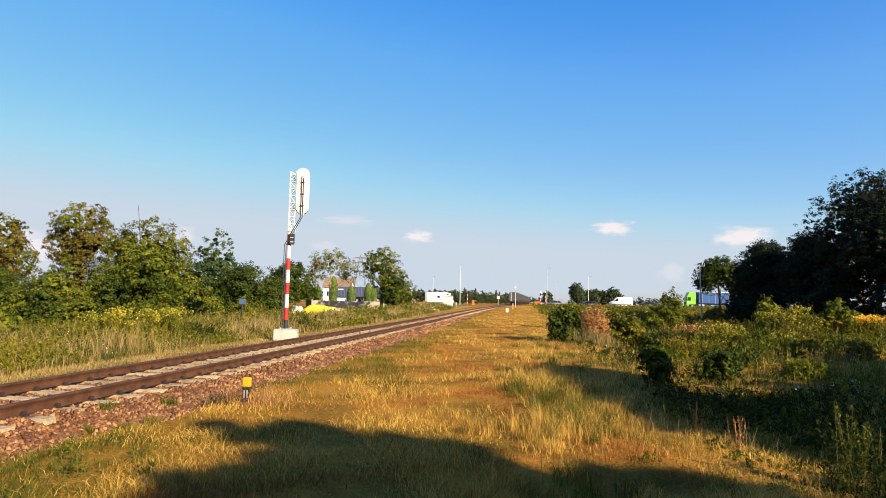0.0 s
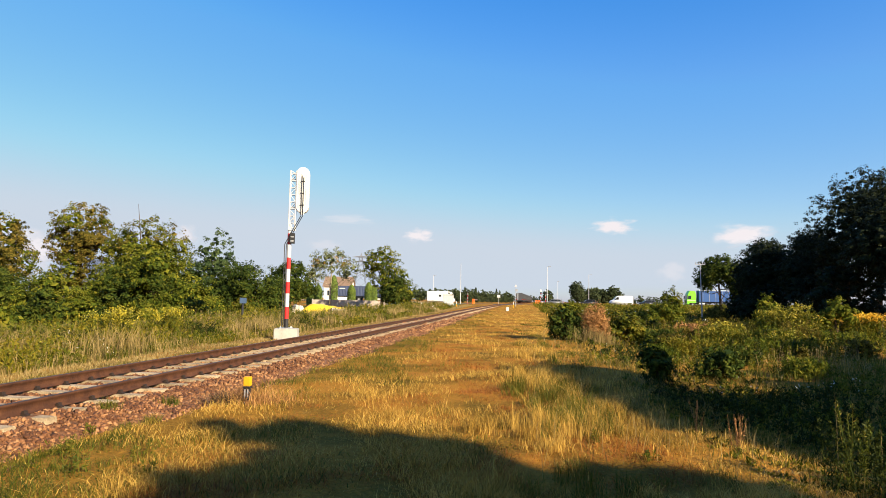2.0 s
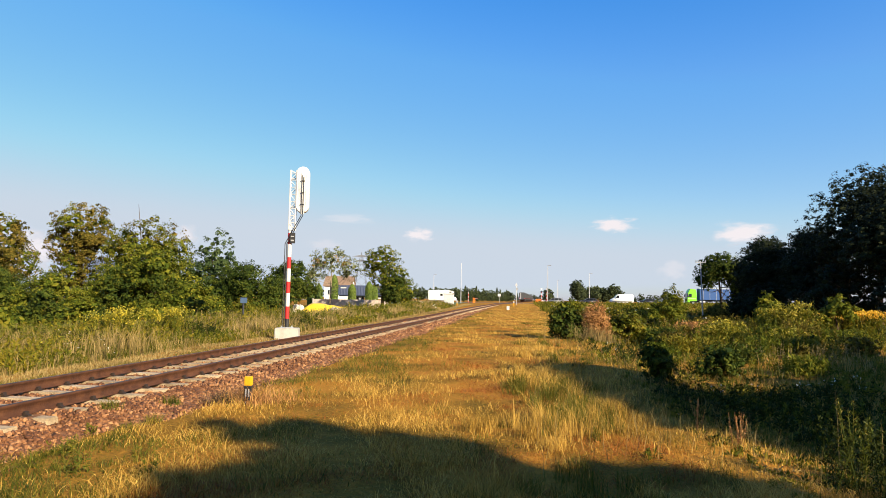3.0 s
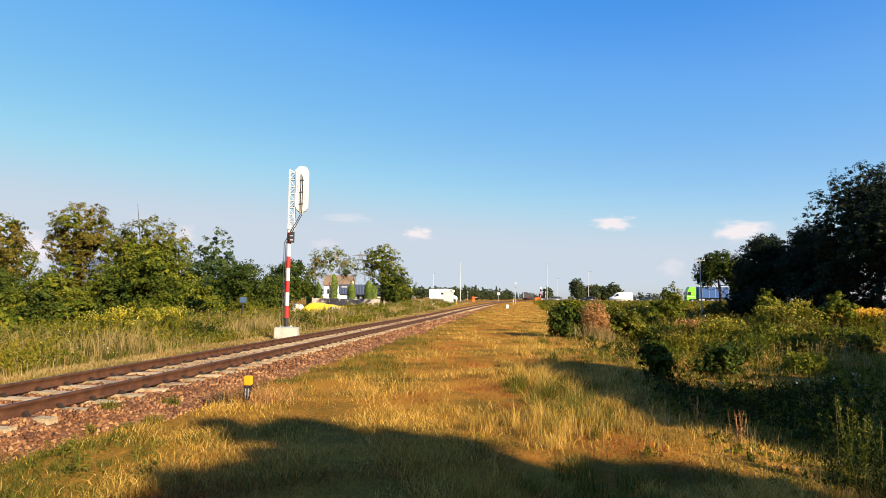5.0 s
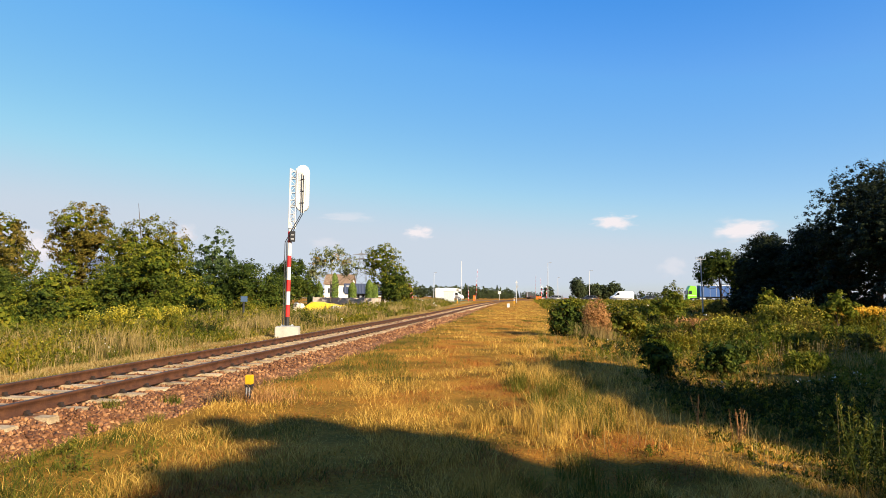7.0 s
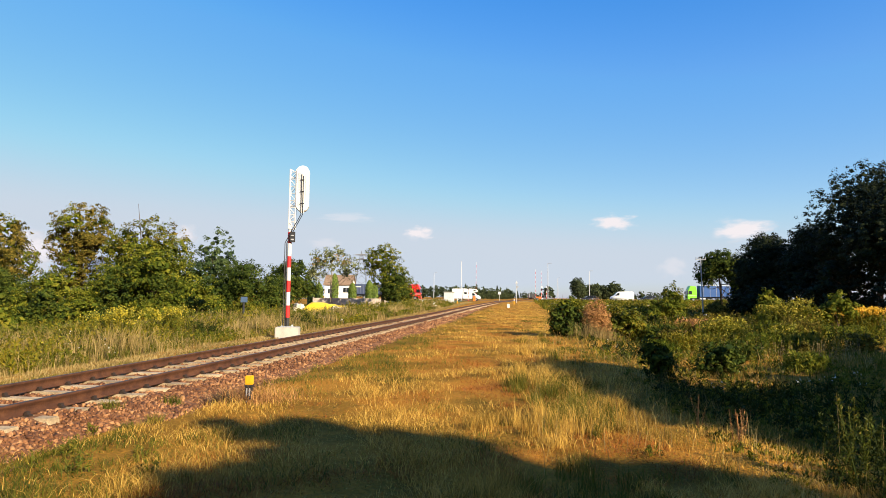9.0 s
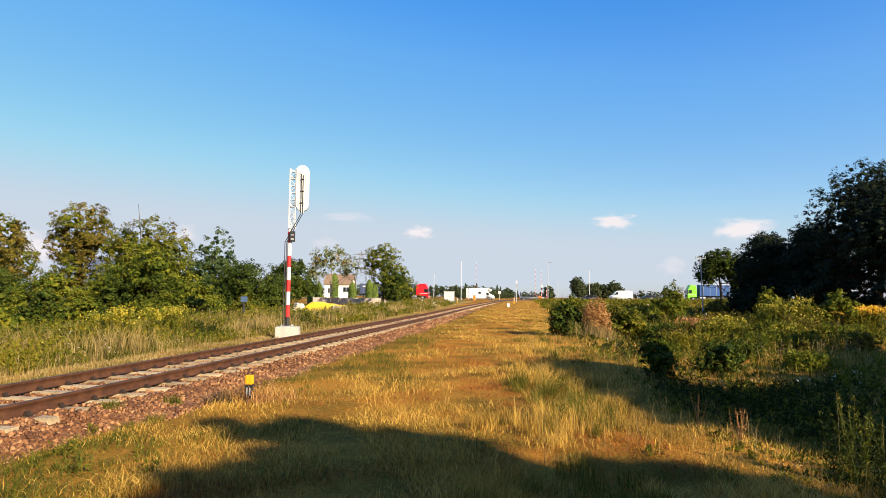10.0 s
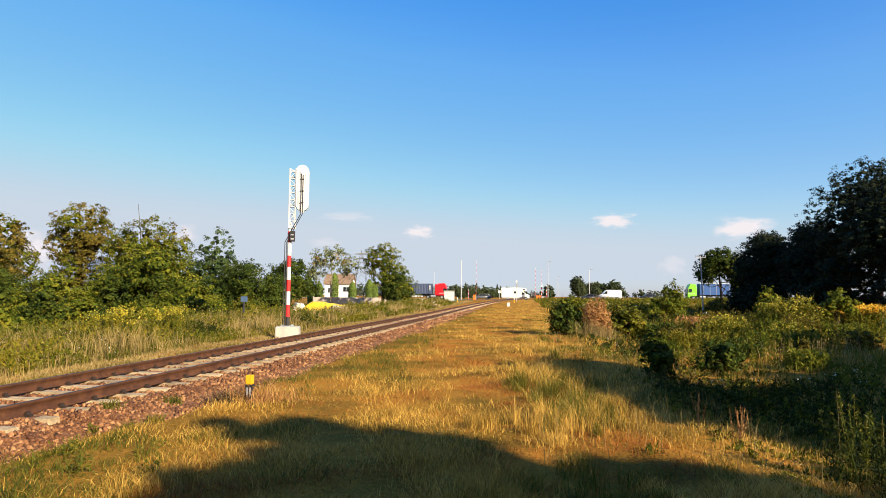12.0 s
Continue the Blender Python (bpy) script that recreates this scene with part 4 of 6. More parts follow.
    for px, py in [(-13.2, 18.6), (-12.9, 21.2)]:
        n = 45
        weeds("goldenrod", "stand of yellow flowering goldenrod", rng, px + rng.normal(0, 0.26, n), py + rng.normal(0, 0.3, n), rng.uniform(1.0, 1.4, n), M["weed_green"], 18, 0.04, M["golden"], 0.9, heads=26)


build_weeds()


def build_shrubs():
    """Shrubs and saplings in the overgrown meadow."""
    T = tree
    T("shrub", "rust-brown withered upright shrub", 3.45, 29.0, 2.15, [(0, 0, 0.68, 0.2, 0.2, 0.28), (0.13, 0.05, 0.52, 0.16, 0.16, 0.3), (-0.14, 0, 0.54, 0.16, 0.16, 0.3), (0.2, 0, 0.32, 0.12, 0.12, 0.25), (-0.04, -0.08, 0.3, 0.16, 0.14, 0.25)], M["leaf_rust"], 60, 17000, 0.022, 0.03, clump=0.12, category="shrub", bare=0.05, hollow=0.25)
    T("shrub", "dark green leafy bush at the strip's edge", 2.2, 29.6, 1.95, [(0, 0, 0.52, 0.34, 0.3, 0.46), (0.2, 0, 0.42, 0.26, 0.25, 0.38), (-0.24, 0, 0.4, 0.22, 0.25, 0.36), (0.08, -0.1, 0.2, 0.36, 0.3, 0.2)], M["leaf_dark"], 61, 6500, 0.06, 0.04, clump=0.24, category="shrub", bare=0.05, hollow=0.45, sparse=0.25, second=M["leaf_mid"], share=0.3)
    T("shrub", "green bush beside the withered shrub", 5.0, 30.5, 1.75, BUSH, M["weed_green"], 62, 5000, 0.07, 0.03, clump=0.2, category="shrub", bare=0.05, hollow=0.3)
    T("sapling", "thin green sapling with loose leaves", 11.9, 50.0, 3.6, TALL, M["leaf_mid"], 63, 5200, 0.068, 0.04, clump=0.25, category="sapling", bare=0.1)
    T("sapling", "young leafy green sapling among weeds", 16.1, 42.4, 3.1, TALL, M["leaf_mid"], 64, 3400, 0.08, 0.035, clump=0.22, category="sapling", bare=0.1)
    T("sapling", "young broad-leaved sapling among the weeds", 18.5, 38.7, 2.9, [(0, 0, 0.75, 0.22, 0.22, 0.2), (0.2, 0, 0.6, 0.2, 0.2, 0.16), (-0.2, 0, 0.5, 0.2, 0.2, 0.2)], M["leaf_mid"], 65, 2800, 0.085, 0.035, clump=0.22, category="sapling", bare=0.1)
    T("shrub", "dark pointed young shrub", 3.25, 15.2, 1.1, OVAL, M["leaf_dark"], 66, 2600, 0.05, 0.02, clump=0.12, category="shrub", bare=0.05, hollow=0.2)
    T("shrub", "dark leafy young shrub", 5.75, 18.6, 1.0, BUSH, M["leaf_dark"], 67, 2800, 0.055, 0.02, clump=0.12, category="shrub", bare=0.05, hollow=0.2)
    T("shrub", "low green shrub among weeds", 13.0, 60.0, 2.2, BUSH, M["leaf_mid"], 68, 3500, 0.1, 0.03, category="shrub", hollow=0.3)
    T("shrub", "low brownish shrub among weeds", 20.0, 66.0, 2.0, BUSH, M["leaf_olive"], 69, 3500, 0.1, 0.03, category="shrub", hollow=0.3)
    rng = np.random.default_rng(75)
    kinds = [("leaf_mid", "small green bush in the meadow"), ("weed_green", "leafy green meadow bush"), ("leaf_dark", "small dark bush in the meadow"), ("leaf_olive", "small brownish bush in the meadow")]
    for i in range(22):
        y = float(rng.uniform(21, 55))
        x = float(rng.uniform(4.2 + 0.02 * y, 0.56 * y + 1.0))
        m, lab = kinds[int(rng.integers(0, 4))]
        T("shrub", lab, x, y, float(rng.uniform(0.6, 1.15)), [BUSH, OVAL, TALL][i % 3], M[m], 300 + i, 2600, 0.05, 0.02, clump=0.12, category="shrub", bare=0.05, hollow=0.2, group="meadow bushes")
    for i, (x, y, h) in enumerate([(-21.0, 27.5, 1.9), (-24.0, 28.5, 2.2), (-27.0, 27.0, 2.3), (-19.0, 29.5, 1.7), (-17.2, 31.0, 1.9), (-30.0, 27.5, 2.6), (-22.5, 24.0, 1.5), (-18.0, 24.5, 1.4), (-16.8, 36.0, 2.0)]):
        T("shrub", "leafy shrub at the edge of the weeds", x, y, h, BUSH, M[("leaf_mid", "leaf_dark", "weed_green")[i % 3]], 340 + i, 4200, 0.065, 0.03, clump=0.2, category="shrub", bare=0.05, hollow=0.3, group="edge shrubs")
    rs = np.random.default_rng(71)
    n = 700
    blades("dry_stalks", "dry stalks round the withered shrub", rs, 3.4 + rs.normal(0, 0.5, n), 28.6 + rs.normal(0, 0.5, n), rs.uniform(0.3, 0.9, n), np.full(n, 0.008), M["weed_straw"], 0.3)
    # tall leafy plant close by
    rng = np.random.default_rng(70)
    # low clump: the shade it stands in is given by the dark leaf colour
    n = 26
    weeds("leafy_plants", "tall leafy weeds with broad leaves close by, coloured dark for shade", rng, 3.35 + rng.normal(0, 0.2, n), 6.75 + rng.normal(0, 0.16, n), rng.uniform(0.35, 0.8, n), M["weed_dark"], 60, 0.02, spread=0.1)
    n = 9
    weeds("leafy_plants", "upright yellow-green leafy weed", rng, 3.42 + rng.normal(0, 0.05, n), 6.8 + rng.normal(0, 0.05, n), rng.uniform(0.75, 1.0, n), M["grass_green"], 90, 0.019, spread=0.06)
    blades("dry_stalks", "single tall dry stalks", rng, np.array([3.62, 3.9, 3.0, 2.9]), np.array([7.65, 7.3, 8.6, 8.4]), np.array([1.0, 0.8, 0.5, 0.45]), np.array([0.006, 0.005, 0.005, 0.005]), M["weed_straw"], 0.05)
    for k, (x, y) in enumerate([(2.75, 8.35), (2.85, 8.5), (2.45, 9.0)]):
        n = 5
        weeds("sorrel", "rust-red dock stalk", rng, x + rng.normal(0, 0.02, n), y + rng.normal(0, 0.02, n), rng.uniform(0.3, 0.5, n), M["leaf_rust"], 26, 0.014, spread=0.025)
    # dry twigs at the marker post
    blades("dry_twigs", "dry brown twigs round the marker post", rng, -4.4 + rng.normal(0, 0.3, 620), 9.9 + rng.normal(0, 0.2, 620), rng.uniform(0.1, 0.36, 620), np.full(620, 0.004), M["leaf_rust"], 0.7, "twigs")
    tx, ty = -4.82 + rng.normal(0, 0.16, 380), 9.75 + rng.normal(0, 0.14, 380)
    blades("dry_twigs", "dark brown dead twigs beside the marker post", rng, tx, ty, rng.uniform(0.1, 0.34, 380), np.full(380, 0.0045), M["bark"], 0.75, "twigs", z=bed_z(tx, ty))
    for x, y in [(-5.3, 7.9), (-5.15, 8.2), (-5.5, 9.2), (-4.9, 7.1), (-5.9, 8.3)]:
        n = 160
        blades("grass_tuft", "green grass tuft growing in the ballast", rng, x + rng.normal(0, 0.07, n), y + rng.normal(0, 0.07, n), rng.uniform(0.06, 0.2, n), np.full(n, 0.004), M["grass_green"], 0.45, z=bed_z(np.full(n, x), np.full(n, y)))


build_shrubs()


def info_board():
    """A small blue and white board on a dark post among the weeds."""
    x, y = -13.5, 28.6
    ob = put("info_board", None, at=pose(x, y, float(ground_z(x, y)), 0, 0, 25))
    tagged(ob, "small blue and white board on a dark post", "sign")
    part("post", rod((0.02, 0, -0.2), (-0.02, 0, 1.82), 0.05, n=8), M["black"], ob, "dark post")
    part("board", box(-0.16, 0.16, -0.075, -0.05, 1.55, 1.82, 0.008), M["blue"], ob, "blue board")


info_board()


def build_rosettes():
    """Broad-leaved low plants in the short grass beside the ballast."""
    rng = np.random.default_rng(77)
    for x, y in [(-5.0, 6.3), (-4.6, 6.0), (-4.9, 5.7), (-4.3, 5.6), (-4.1, 6.4), (-5.4, 6.9), (-3.6, 5.7), (-5.6, 7.6), (0.9, 8.3), (1.5, 7.4)]:
        n = 7
        weeds("broadleaf_plants", "low broad-leaved green plants in the grass", rng, x + rng.normal(0, 0.06, n), y + rng.normal(0, 0.06, n), rng.uniform(0.08, 0.2, n), M["grass_green"], 12, 0.022, spread=0.07)


build_rosettes()


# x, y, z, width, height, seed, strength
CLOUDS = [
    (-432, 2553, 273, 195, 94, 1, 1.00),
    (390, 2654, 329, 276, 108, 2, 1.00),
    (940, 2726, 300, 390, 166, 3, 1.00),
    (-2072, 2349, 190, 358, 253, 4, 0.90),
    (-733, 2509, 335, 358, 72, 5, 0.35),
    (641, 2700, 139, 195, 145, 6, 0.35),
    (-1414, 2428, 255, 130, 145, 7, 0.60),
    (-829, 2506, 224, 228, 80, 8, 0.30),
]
FLIGHT_ONE = [
    (0, (-9.44, 1.83, 1.74)),
    (2.3, (-2.96, 2.62, 2.25)),
    (2.4, (-2.25, 2.71, 2.31)),
    (2.5, (-1.52, 2.79, 2.37)),
    (2.6, (-0.58, 2.91, 2.44)),
    (2.7, (0.35, 3.02, 2.53)),
    (3, (2.70, 3.30, 2.78)),
    (12, (4.63, 3.53, 3.01)),
]
FLIGHT_TWO = [
    (0, (-7.81, 3.16, 0.35)),
    (10.2, (-3.17, 3.63, 1.87)),
    (10.4, (-2.76, 3.61, 2.81)),
    (10.5, (-2.56, 3.60, 3.24)),
    (10.7, (-2.17, 3.59, 4.06)),
    (12, (2.14, 3.91, 7.08)),
]


# ---- road and crossing ----
def road_z(x):
    return 0.98 + 0.008 * np.clip(np.asarray(x, dtype=float) - 4, 0, 50)


def strip_mesh(name, xs, ys, zf, mat):
    gx, gy = np.meshgrid(xs, ys)
    v = np.stack([gx, gy, zf(gx, gy)], -1).reshape(-1, 3)
    n, m = len(xs), len(ys)
    i = (np.arange(m - 1)[:, None] * n + np.arange(n - 1)).ravel()
    return put(name, raw_mesh(name, v, np.stack([i, i + 1, i + n + 1, i + n], 1), [mat]))


def build_road():
    xs = lines([(-260, -20, 30), (-20, 60, 60), (60, 300, 20)])
    def surface(x, y):
        edge = np.abs(y - 155) > 3.6
        return np.where(edge, ground_z(x, y) - 0.06, road_z(x))
    tagged(strip_mesh("road", xs, np.array([151.0, 151.5, 153, 155, 157, 158.5, 159.0]), surface, M["asphalt"]), "straight asphalt road crossing the railway", "road", kind="structure")
    for x0 in (-52.0, -40.0, -28.0, 10.0, 22.0, 34.0):
        ob = strip_mesh("lane_mark", np.array([x0, x0 + 2, x0 + 4]), np.array([154.94, 155.06]), lambda x, y: road_z(x) + 0.006, M["white"])
        tagged(ob, "white dashed centre line of the road", "road marking", kind="structure")
    def lawn(x, y):
        return ground_z(x, y) + 0.03
    tagged(strip_mesh("lawn", np.linspace(-40, -12.5, 20), np.linspace(108, 147, 20), lawn, M["lawn"]), "patch of short green lawn beside the road", "lawn", kind="structure")
    tagged(strip_mesh("sand_lot", np.linspace(-75, -24, 20), np.linspace(163, 215, 12), lambda x, y: ground_z(x, y) + 0.04, M["sand"]), "bare sandy lot beyond the road", "sand lot", kind="structure")


build_road()


def lamp_post(x, y, h, arm=1.0, label="tall grey street lamp post beside the crossing"):
    z = float(ground_z(x, y))
    ob = put("street_lamp", None, at=pose(x, y, z))
    tagged(ob, label, "street lamp", "street lamps")
    part("pole", rod((0, 0, -0.2), (0, 0, h), 0.09, 0.055, 10), M["lamp_grey"], ob)
    part("arm", rod((-arm * 0.1, 0, h), (arm * 0.6, 0, h + 0.08), 0.045, 0.04, 8), M["zinc"], ob)
    part("lamp_head", box(arm * 0.3, arm * 1.0, -0.14, 0.14, h + 0.02, h + 0.14, 0.04), M["grey"], ob, "flat grey lamp head")


lamp_post(-14.1, 144.8, 9.4, 0.1, "tall white pole beside the crossing")
lamp_post(6.5, 150.4, 9.3, 0.9)
lamp_post(18.4, 169.0, 8.2, 0.9)
lamp_post(-26.9, 188.5, 8.3, 0.9)
lamp_post(11.2, 190.0, 7.0, 0.6)


def utility_pole(x, y, h):
    ob = put("utility_pole", None, at=pose(x, y, float(ground_z(x, y)), 0, 0, 8))
    tagged(ob, "concrete utility pole with a crossarm and insulators", "utility pole")
    part("pole", rod((0, 0, -0.3), (-0.2, 0, h), 0.1, 0.06, 10), M["grey"], ob)
    arm = part("crossarm", box(-0.85, 0.5, -0.04, 0.04, h - 0.28, h - 0.21, 0.015), M["grey"], ob)
    for dx in (-0.8, -0.45, 0.12, 0.45):
        part("insulator", rod((dx, 0, h - 0.2), (dx, 0, h + 0.1), 0.05, 0.035, 8), M["grey"], arm)


utility_pole(23.7, 84.0, 7.3)


def barrier(x, y, turn, arm_length, label):
    """A half barrier: orange machine on a post, striped arm that swings up about its own axle."""
    ob = put("crossing_barrier", None, at=pose(x, y, float(ground_z(x, y)), 0, 0, turn))
    tagged(ob, label, "crossing barrier", "barriers")
    part("machine", box(-0.28, 0.28, -0.3, 0.3, -0.1, 1.15, 0.05), M["orange"], ob, "orange drive housing")
    part("machine_lid", box(-0.31, 0.31, -0.33, 0.33, 1.15, 1.22, 0.03), M["orange"], ob)
    arm = part("arm", box(-0.05, 0.05, -0.9, 0.35, -0.09, 0.09, 0.02), M["grey"], ob, "barrier arm with red and white stripes", at=pose(0.4, 0, 1.0))
    n = 12
    for k in range(n):
        a, b = 0.35 + k * arm_length / n, 0.35 + (k + 1) * arm_length / n
        w = 0.075 - 0.03 * k / n
        part("stripe", box(-0.03, 0.03, a, b, -w, w, 0.008), M["white" if k % 2 else "red"], arm, "white stripe" if k % 2 else "red stripe")
    return ob, arm


GATES = [barrier(-11.3, 149.2, 0, 8.2, "raised striped barrier with orange drive housing"),
         barrier(4.2, 162.2, 180, 7.0, "raised striped barrier beyond the road"),
         barrier(4.5, 150.0, 0, 6.2, "raised striped barrier beside signals")]


def crossing_signal(x, y, turn, label):
    ob = put("crossing_signal", None, at=pose(x, y, float(ground_z(x, y)), 0, 0, turn))
    tagged(ob, label, "crossing signal", "crossing signals")
    n = 6
    for k in range(n):
        part("post_band", rod((0, 0, -0.1 + k * 0.45), (0, 0, 0.35 + k * 0.45), 0.06, n=10), M["white" if k % 2 else "red"], ob)
    head = part("signal_board", box(-0.3, 0.3, -0.03, 0.03, 2.55, 3.15, 0.06), M["black"], ob, "black signal board")
    for dx in (-0.15, 0.15):
        part("signal_lens", rod((dx, -0.03, 2.85), (dx, -0.08, 2.85), 0.1, n=12), M["red"], head)
        part("visor", slab([(dx - 0.12, 2.86), (dx - 0.09, 2.97), (dx, 3.0), (dx + 0.09, 2.97), (dx + 0.12, 2.86), (dx + 0.1, 2.86), (dx, 2.97), (dx - 0.1, 2.86)], "y", -0.32, -0.03), M["black"], head)
    for s in (-1, 1):
        part("cross_board", slab([(-0.5, -0.07), (0.5, -0.07), (0.5, 0.07), (-0.5, 0.07)], "y", -0.02 - 0.02 * s, -0.0 - 0.02 * s, 0.004), M["white"], ob, "white diagonal board", at=pose(0, -0.04, 3.5, 0, 28 * s, 0))
    return ob


crossing_signal(4.9, 148.4, 60, "level crossing signal with black board and cross boards")
crossing_signal(6.1, 149.4, 75, "level crossing signal beside the tall lamp post")
crossing_signal(-12.6, 148.0, -80, "level crossing signal with banded post")


def rail_sign(x, y, h, shape, label):
    ob = put("railway_sign", None, at=pose(x, y, float(ground_z(x, y))))
    tagged(ob, label, "railway sign")
    part("post", rod((0, 0, -0.2), (0, 0, h), 0.05, n=8), M["zinc"], ob)
    if shape == "triangle":
        part("plate", slab([(-0.28, h - 0.45), (0.28, h - 0.45), (0, h + 0.1)], "y", -0.09, -0.06, 0.01), M["lamp_grey"], ob, "pale triangular plate")
        part("plate", slab([(-0.1, h - 1.35), (0.35, h - 1.35), (0.35, h - 0.9), (-0.1, h - 0.9)], "y", -0.09, -0.06, 0.01), M["grey"], ob, "grey square plate")
    else:
        part("plate", slab([(-0.45, h - 0.45), (0.45, h - 0.45), (0.45, h + 0.35), (-0.45, h + 0.35)], "y", -0.09, -0.06, 0.02), M["white"], ob, "white square plate")


rail_sign(-0.85, 121.2, 4.3, "triangle", "grey post with pale triangular railway plate")
rail_sign(-6.4, 185.0, 2.3, "square", "railway sign with white plate beyond the crossing")


def stub_post(x, y, h, w, mats, label):
    ob = put("marker_post", None, at=pose(x, y, float(ground_z(x, y))))
    tagged(ob, label, "marker post")
    part("post", box(-w / 2, w / 2, -w / 2, w / 2, -0.1, h * 0.6, 0.01), M[mats[0]], ob)
    part("top", box(-w / 2 - 0.004, w / 2 + 0.004, -w / 2 - 0.004, w / 2 + 0.004, h * 0.6, h, 0.015), M[mats[1]], ob)


stub_post(-1.78, 88.0, 0.55, 0.40, ("white", "white"), "short white marker stone beside the line")
stub_post(-1.2, 110.0, 0.95, 0.16, ("yellow", "white"), "yellow and white marker post")
stub_post(-10.9, 105.2, 1.0, 0.14, ("yellow", "white"), "slim yellow and white post beyond the track")
stub_post(-16.6, 99.0, 0.45, 0.25, ("yellow", "yellow"), "short yellow marker post in the grass")


def relay_cabinet():
    ob = put("relay_cabinet", None, at=pose(-13.8, 117.7, float(ground_z(-13.8, 117.7))))
    tagged(ob, "pale concrete railway relay cabinet with double doors", "cabinet")
    part("body", box(-0.95, 0.95, -0.6, 0.6, -0.1, 2.0, 0.03), M["white"], ob)
    part("roof", box(-1.05, 1.05, -0.7, 0.7, 2.0, 2.12, 0.03), M["concrete"], ob)
    for x in (-0.46, 0.46):
        d = part("door", box(x - 0.42, x + 0.42, -0.63, -0.603, 0.15, 1.85, 0.01), M["white"], ob)
        part("handle", box(x * 0.35 - 0.03, x * 0.35 + 0.03, -0.66, -0.631, 0.95, 1.1, 0.005), M["grey"], d)


relay_cabinet()


# ---- vehicles (built nose along +x, on the ground at their middle) ----
def wheel(parent, x, y, r, w, rim="zinc"):
    s = -1 if y < 0 else 1
    bm = rod((0, -w / 2, 0), (0, w / 2, 0), r, n=22)
    bmesh.ops.bevel(bm, geom=[e for e in bm.edges if abs(e.verts[0].co.y - e.verts[1].co.y) < 1e-5], offset=r * 0.12, segments=2, affect="EDGES")
    t = part("wheel", bm, M["rubber"], parent, at=pose(x, y, r))
    part("rim", rod((0, s * w * 0.40, 0), (0, s * w * 0.53, 0), r * 0.62, r * 0.55, 16), M[rim], t)
    for k in range(5):
        a = k * 2 * math.pi / 5
        part("rim_hole", rod((math.cos(a) * r * 0.36, s * w * 0.5, math.sin(a) * r * 0.36), (math.cos(a) * r * 0.36, s * w * 0.545, math.sin(a) * r * 0.36), r * 0.1, n=6), M["black"], t)
    t["rolls"] = r
    return t


def paint(name, colour, rough=0.28):
    return material(name, [tuple(c * 0.9 for c in colour), colour], 2, rough, spec=0.5)


PAINT = {"silver": paint("silver_car_paint", (0.11, 0.115, 0.125)), "dark": paint("dark_car_paint", (0.02, 0.022, 0.03)), "van": paint("white_van_paint", (0.80, 0.80, 0.79)),
         "camper": paint("cream_white_camper_panels", (0.82, 0.81, 0.77), 0.4), "truck_red": paint("bright_red_truck_paint", (0.62, 0.012, 0.02)), "truck_green": paint("lime_green_truck_paint", (0.22, 0.60, 0.04)),
         "box_blue": paint("dark_blue_container_paint", (0.05, 0.07, 0.135), 0.5), "tarp_blue": paint("blue_tarpaulin", (0.025, 0.085, 0.26), 0.75), "headlight": paint("clear_headlight", (0.75, 0.76, 0.78), 0.1),
         "tail": paint("red_tail_lamp", (0.5, 0.01, 0.01), 0.2)}


def lights(ob, front, back, y, z, zb):
    for s in (-1, 1):
        part("headlight", box(front - 0.06, front + 0.01, s * y - 0.14, s * y + 0.14, z - 0.08, z + 0.08, 0.02), PAINT["headlight"], ob)
        part("tail_lamp", box(back - 0.01, back + 0.05, s * y - 0.1, s * y + 0.1, zb - 0.12, zb + 0.12, 0.02), PAINT["tail"], ob)


